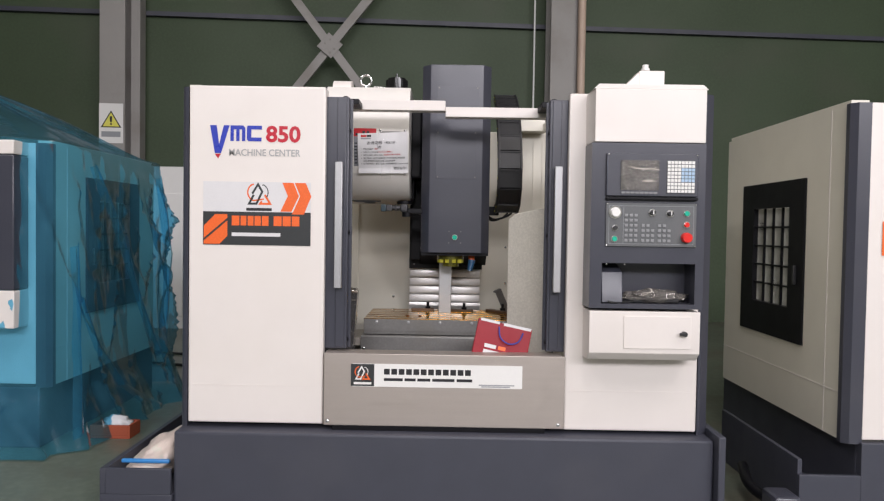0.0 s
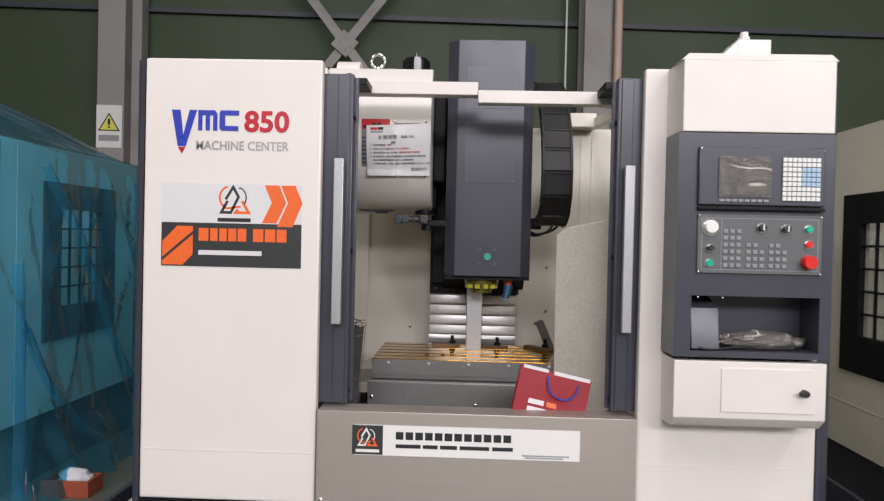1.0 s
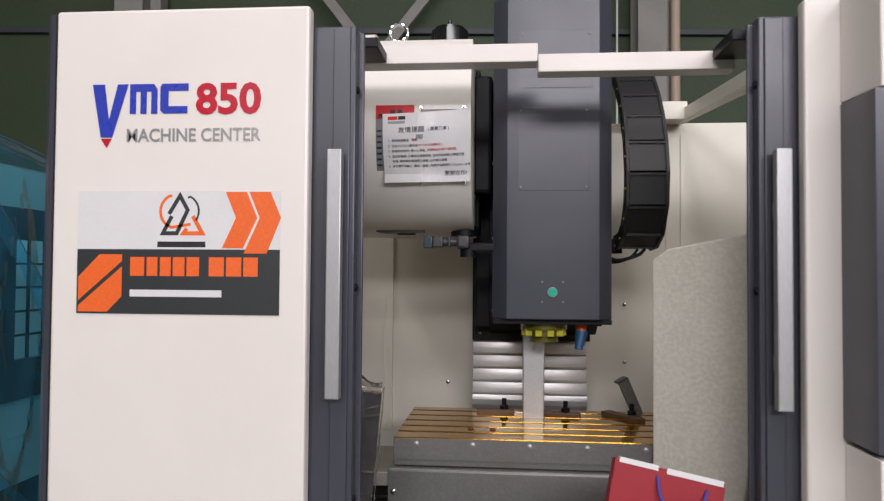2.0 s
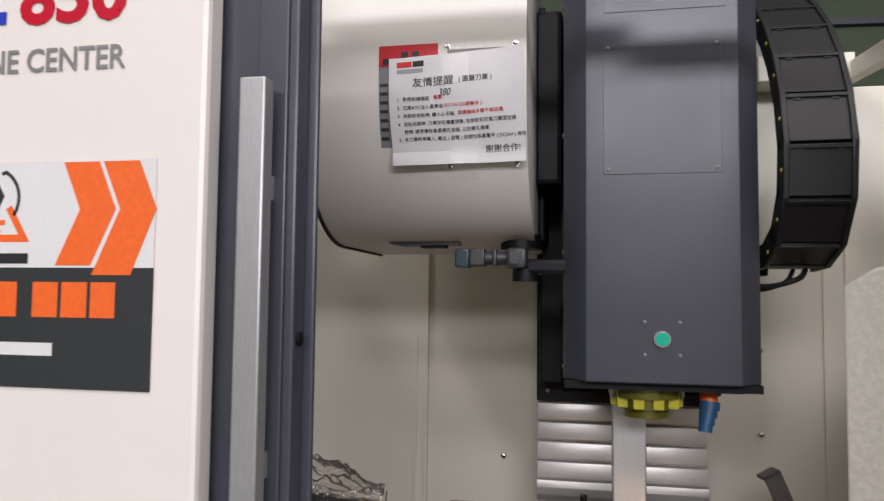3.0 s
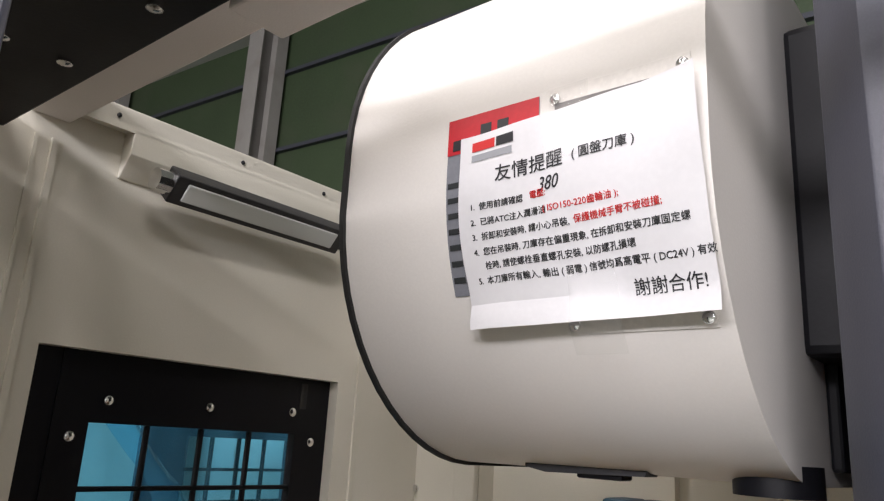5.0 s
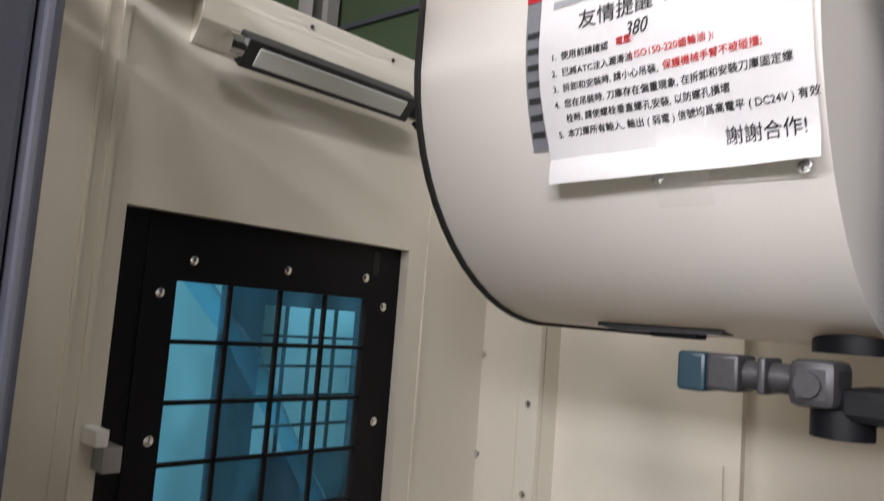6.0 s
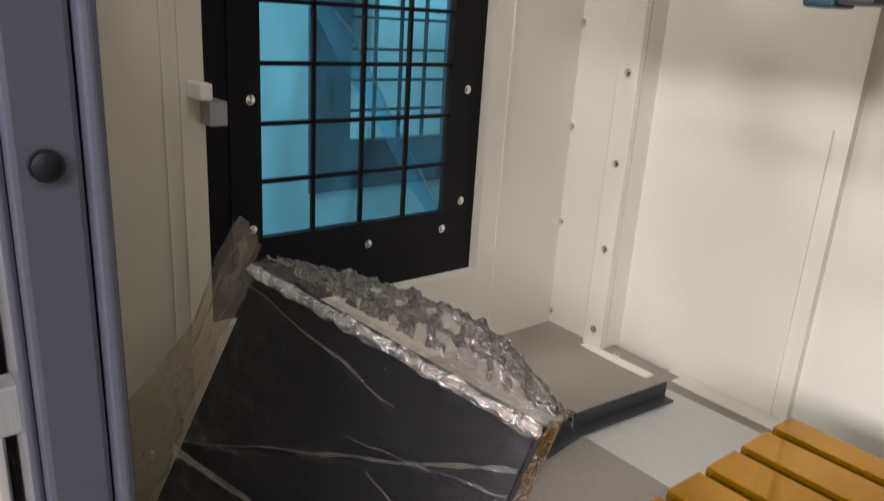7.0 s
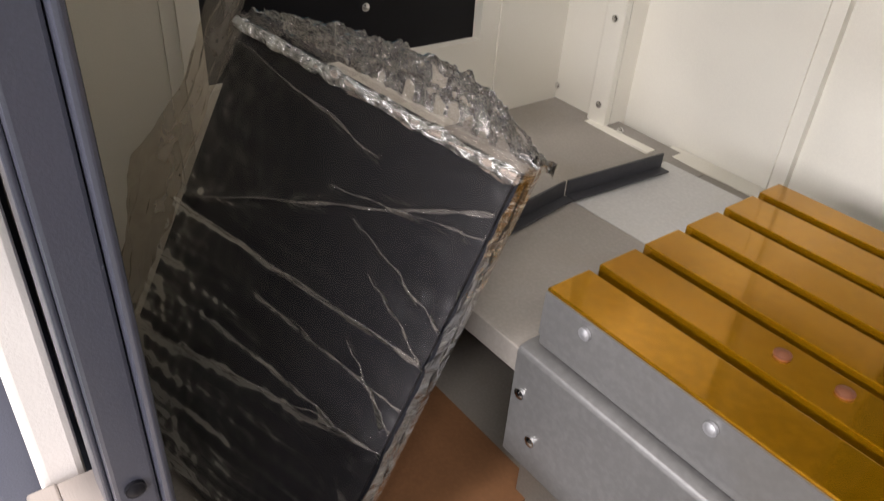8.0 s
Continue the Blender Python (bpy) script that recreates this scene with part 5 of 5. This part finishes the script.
sheet = part("sheet", paper_grid(0, PW, 0, PH, 30, 24, clip=True), PAPER, notice)
TAPE = film("clear_tape", (0.97, 0.97, 0.96), (0.75, 0.75, 0.75), 0.94, gloss_rough=0.15, crinkle=20.0, depth=0.6, gloss=0.25)
for x, y0, y1 in ((0.105, 0.155, 0.232), (0.118, -0.03, 0.05)):
    part("tape", paper_grid(x, x + 0.052, y0, y1, 4, 8, 0.002), TAPE, notice, "clear sticky tape").visible_shadow = False


# printing on the notice
def printed(text, x, y, size, material, wide=1.0, bold=0.0, shear=0.0):
    ob = lettering(text, size, Matrix.Translation((x * 0.97, y * 0.97, 0)), material, "printing", notice, bold, wide=wide, shear=shear)
    for v in ob.data.vertices:
        v.co = on_paper(v.co.x, v.co.y, 0.0008 + v.co.z)


def printed_bar(x, y, w, hh, material):
    part("printing", paper_grid(x, x + w, y, y + hh, 3, 2, 0.0008), material, notice)


printed_bar(0.016, 0.19, 0.03, 0.011, REDINK)
printed_bar(0.048, 0.19, 0.022, 0.011, INK)
printed_bar(0.016, 0.178, 0.052, 0.008, GREY_LABEL)
printed("友情提醒", 0.048, 0.156, 0.0195, INK, 1.05)
printed("( 圓盤刀庫 )", 0.142, 0.158, 0.0125, INK, 1.0)
printed("380", 0.1, 0.133, 0.02, INK, 0.8, shear=0.3)
printed("1.  使用前請確認", 0.016, 0.127, 0.0088, INK)
printed("電壓:", 0.09, 0.128, 0.0088, REDINK)
printed("2.  已將ATC注入潤滑油", 0.016, 0.110, 0.0088, INK)
printed("( ISO150-220齒輪油 );", 0.105, 0.111, 0.0088, REDINK)
printed("3.  拆卸和安裝時, 請小心吊裝,", 0.016, 0.094, 0.0088, INK)
printed("保護機械手臂不被碰撞;", 0.138, 0.095, 0.0088, REDINK)
printed("4.  您在吊裝時, 刀庫存在偏重現象, 在拆卸和安裝刀庫固定螺", 0.016, 0.078, 0.0088, INK)
printed("栓時, 請使螺栓垂直螺孔安裝, 以防螺孔損壞", 0.028, 0.063, 0.0088, INK)
printed("5.  本刀庫所有輸入, 輸出 ( 弱電 ) 信號均爲高電平 ( DC24V ) 有效", 0.016, 0.048, 0.0088, INK)
printed("謝謝合作!", 0.19, 0.021, 0.0162, INK, 1.0)

# ---- neighbouring machines ----


def neighbour(name, x_side, s, y0, label, detail, top=2.2):
    """A second machine of the same make. s: 1 when its near side faces west, -1 when it faces east."""
    mm = thing(name, (x_side + s * 1.1, y0 + 0.8, FLOOR), label, "machine tool", "machining centers")

    def bx(a, b, *r):
        return (min(x_side + s * a, x_side + s * b), max(x_side + s * a, x_side + s * b), *r)
    part("side_wall", ring((y0 + 0.06, y0 + 1.48, 0.69, top), (y0 + 0.46, y0 + 1.2, 1.08, 1.88), "x", x_side, x_side + s * 0.05), INNER, mm, "cream side wall")
    part("side_seam", boxes(bx(-0.002, 0, y0 + 0.06, y0 + 1.48, 0.9, 0.904), bx(-0.002, 0, y0 + 0.22, y0 + 0.224, 0.69, top)), CREAM, mm)
    w = part("side_window", ring((y0 + 0.44, y0 + 1.2, 1.06, 1.9), (y0 + 0.6, y0 + 1.04, 1.235, 1.76), "x", x_side - s * 0.012, x_side + s * 0.03), BLACK if detail else SLATE, mm, "dark window frame with grid")
    for i in range(1, 4):
        y = y0 + 0.6 + i * 0.11
        part("grid_bar", boxes(bx(0.0, 0.012, y - 0.005, y + 0.005, 1.235, 1.76)), BLACK, w)
    for i in range(1, 5):
        z = 1.235 + i * 0.105
        part("grid_bar", boxes(bx(0.0, 0.012, y0 + 0.6, y0 + 1.04, z - 0.005, z + 0.005)), BLACK, w)
    for i in range(4):
        for j in range(5):
            part("pane", boxes(bx(0.014, 0.018, y0 + 0.602 + i * 0.11, y0 + 0.708 + i * 0.11, 1.237 + j * 0.105, 1.338 + j * 0.105)), MILKYPANE if detail else WINDOWGLASS, w).visible_shadow = False
    part("latch", boxes(bx(-0.03, -0.012, y0 + 0.5, y0 + 0.52, 1.36, 1.46), bevel=0.004), BLACKPLASTIC, w)
    cx = x_side
    part("corner_post", prism([(cx - s * 0.02, y0 + 0.06), (cx - s * 0.02, y0 + 0.03), (cx + s * 0.005, y0 + 0.004), (cx + s * 0.06, y0), (cx + s * 0.06, y0 + 0.06)], "z", 0.69, top), SLATE, mm, "slate grey corner post")
    for name, b in (("front_panel", bx(0.06, 0.66, y0 + 0.002, y0 + 0.04, 0.71, top)), ("front_panel", bx(1.74, 2.35, y0 + 0.002, y0 + 0.04, 0.71, top)), ("apron", bx(0.66, 1.74, y0, y0 + 0.03, 0.71, 1.05))):
        part(name, boxes(b, bevel=0.004), CREAM, mm)
    part("far_wall", boxes(bx(2.35, 2.4, y0, y0 + 1.48, 0.69, top)), INNER, mm)
    part("back_wall", boxes(bx(0.05, 2.35, y0 + 1.44, y0 + 1.48, 0.69, top)), INNER, mm)
    part("top_flange", boxes(bx(0.0, 0.08, y0 + 0.06, y0 + 1.44, top, top + 0.02)), INNER, mm)
    part("spindle_head", prism([(x_side + s * 1.05, y0 + 0.65), (x_side + s * 1.4, y0 + 0.65), (x_side + s * 1.4, y0 + 1.3), (x_side + s * 1.05, y0 + 1.3)], "z", 1.5, 2.45, 0.03), SLATE, mm)
    part("base", boxes(bx(0.05, 2.35, y0 + 0.02, y0 + 1.6, FLOOR, 0.69), bevel=0.01), BASE, mm, "slate grey base")
    if detail:
        tray = part("chip_tray", boxes(bx(-0.2, 0.05, y0, y0 + 0.9, FLOOR, 0.4), bevel=0.003), BASE, mm)
        for b in (bx(-0.22, 0.05, y0 - 0.02, y0, FLOOR, 0.555), bx(-0.22, -0.2, y0, y0 + 0.9, FLOOR, 0.62)):
            part("tray_side", boxes(b, bevel=0.003), BASE, tray)
        part("base_front", boxes(bx(0.05, 0.6, y0 - 0.02, y0 + 0.02, FLOOR, 0.7), bevel=0.003), BASE, mm)
        bm = tube([(x_side - s * 0.3, y0 + 0.4, 0.46), (x_side - s * 0.36, y0 + 0.15, 0.44), (x_side - s * 0.3, y0 - 0.05, 0.42)], 0.025, 10)
        part("drain_hose", bm, BLACK, mm, smooth=60)
        part("drain_cap", boxes(bx(-0.36, -0.24, y0 - 0.1, y0 + 0.05, 0.36, 0.48), bevel=0.02), SLATE, mm)
        part("sign_edge", flat([(0, 0), (0.4, 0), (0.4, 0.15), (0, 0.15)], front(x_side + 0.12, y0 - 0.002, 1.53)), ORANGE, mm)
    else:
        part("console", boxes(bx(0.1, 0.55, y0 - 0.14, y0 + 0.002, 1.25, 1.98), bevel=0.006), SLATE, mm)
        part("console_hood", boxes(bx(0.1, 0.55, y0 - 0.14, y0 + 0.002, 1.984, top), bevel=0.006), CREAM, mm)
        part("console_box", boxes(bx(0.1, 0.55, y0 - 0.14, y0 + 0.002, 1.04, 1.246), bevel=0.006), CREAM, mm)
    return mm


neighbour("machining_center", 1.8, 1, 3.19, "cream machining center with closed side window beside a tray", True)
neighbour("machining_center", -2.23, -1, 4.02, "cream machining center under a blue plastic dust sheet", False, 2.06)

# blue dust sheet draped over the machine
sheet_thing = thing("dust_sheet", (-3.4, 4.8, FLOOR), "translucent blue plastic dust sheet draped over a machine", "dust sheet")
bm = bmesh.new()
cx, cy = -3.5, 4.8
NU, NV = 300, 80
rows = []
for j in range(NV + 1):
    v = j / NV
    row = []
    for i in range(NU + 1):
        a = 2 * math.pi * (i % NU) / NU
        ca, sa = math.cos(a), math.sin(a)
        k = (abs(ca / 1.31) ** 7 + abs(sa / 0.86) ** 7) ** (-1 / 7)
        if v < 0.3:
            # a tent from the head down to the rim
            t = v / 0.3
            r = k * (0.1 + 0.9 * t)
            z = 2.6 - 0.53 * t + 0.03 * math.sin(math.pi * t) * noise.noise((a * 3, t, 2))
            fold = 0.012 * noise.noise((a * 9, t * 2, 4.0)) * t
            z += 0.03 * max(0, 1 - 5 * abs(noise.noise((a * 5.0, t * 0.6, 3.0)))) * t * (1 - t) * 3
        else:
            t = (v - 0.3) / 0.7
            z = 2.07 - (2.07 - FLOOR - 0.01) * t
            out = 0.05 + 0.08 * t + 0.1 * max(0, t - 0.82) / 0.18
            fold = 0.03 * noise.noise((a * 8, z * 0.6, 1.0)) + 0.014 * noise.noise((a * 24 + z * 3.0, z * 1.3, 5.0))
            # long slanting pleats
            fold += 0.06 * max(0, 1 - 7 * abs(noise.noise((a * 2.6 + z * 1.0, z * 0.3, 7.0)))) ** 2
            fold += 0.035 * max(0, 1 - 9 * abs(noise.noise((a * 5.2 - z * 0.8, z * 0.5, 11.0)))) ** 2
            r = k + out
            fold *= min(1, t * 5)
        row.append((cx + ca * (r + fold * 1.4), cy + sa * (r + fold * 1.4), max(FLOOR + 0.004, z)))
    rows.append(row)
bm = sheet_of(rows)
bmesh.ops.remove_doubles(bm, verts=bm.verts, dist=1e-5)
part("sheet", bm, BLUEFILM, sheet_thing, smooth=0)
# doubled folds hanging down the near side
for pts, w in ((((4.15, 1.95), (4.45, 1.62), (4.8, 1.1), (5.1, 0.7)), 0.1), (((4.0, 1.2), (4.2, 0.9), (4.5, 0.62), (4.9, 0.4)), 0.08), (((3.95, 1.5), (3.97, 0.9), (3.95, 0.45)), 0.09), (((5.1, 1.95), (5.3, 1.4), (5.2, 0.9)), 0.14)):
    rows = []
    for i in range(41):
        t = i / 40 * (len(pts) - 1)
        k = min(int(t), len(pts) - 2)
        f = t - k
        y, z = (pts[k][c] + (pts[k + 1][c] - pts[k][c]) * f * f * (3 - 2 * f) for c in (0, 1))
        ww = w * (0.6 + 0.8 * abs(noise.noise((t * 1.3, w * 50, 2))))
        rows.append([(-2.04 + 0.03 * math.sin(j / 6 * math.pi) + 0.01 * noise.noise((y * 3, z * 3, j)) + 0.05 * max(0, 0.9 - z), y + ww * (j / 6 - 0.5), z + 0.4 * ww * (j / 6 - 0.5)) for j in range(7)])
    part("fold", sheet_of(rows), BLUEFILM, sheet_thing, smooth=0)
cable = thing("floor_cable", (-2.8, 7.2, FLOOR), "black cable lying on the green floor", "cable")
part("cable", tube([(-4.2, 7.0, FLOOR + 0.012), (-3.3, 7.35, FLOOR + 0.012), (-2.6, 7.1, FLOOR + 0.012), (-1.6, 7.3, FLOOR + 0.012)], 0.012), RUBBER, cable, smooth=60)
part("cable", tube([(-4.2, 6.5, FLOOR + 0.012), (-3.0, 6.65, FLOOR + 0.012), (-2.2, 6.5, FLOOR + 0.012), (-1.5, 6.7, FLOOR + 0.012)], 0.012), RUBBER, cable, smooth=60)

brick = thing("parts_tray", (-1.98, 4.35, FLOOR), "small orange tray with scraps on floor", "tray")
part("tray", boxes((-2.1, -1.86, 4.25, 4.4, FLOOR + 0.001, FLOOR + 0.02), (-2.1, -2.085, 4.25, 4.4, FLOOR + 0.02, FLOOR + 0.08), (-1.875, -1.86, 4.25, 4.4, FLOOR + 0.02, FLOOR + 0.08), (-2.085, -1.875, 4.25, 4.265, FLOOR + 0.02, FLOOR + 0.08), (-2.085, -1.875, 4.385, 4.4, FLOOR + 0.02, FLOOR + 0.08), bevel=0.002), mat("orange_brown_card", (0.35, 0.07, 0.03), 0.6, vary=0.1), brick)
bm = bmesh.new()
bmesh.ops.create_icosphere(bm, subdivisions=3, radius=1)
for v in bm.verts:
    k = 1 + 0.5 * noise.noise(v.co * 2.5)
    v.co = Vector((-1.97 + v.co.x * 0.08 * k, 4.33 + v.co.y * 0.05 * k, FLOOR + 0.07 + v.co.z * 0.05 * k))
part("scraps", bm, PAPER, brick, smooth=0)
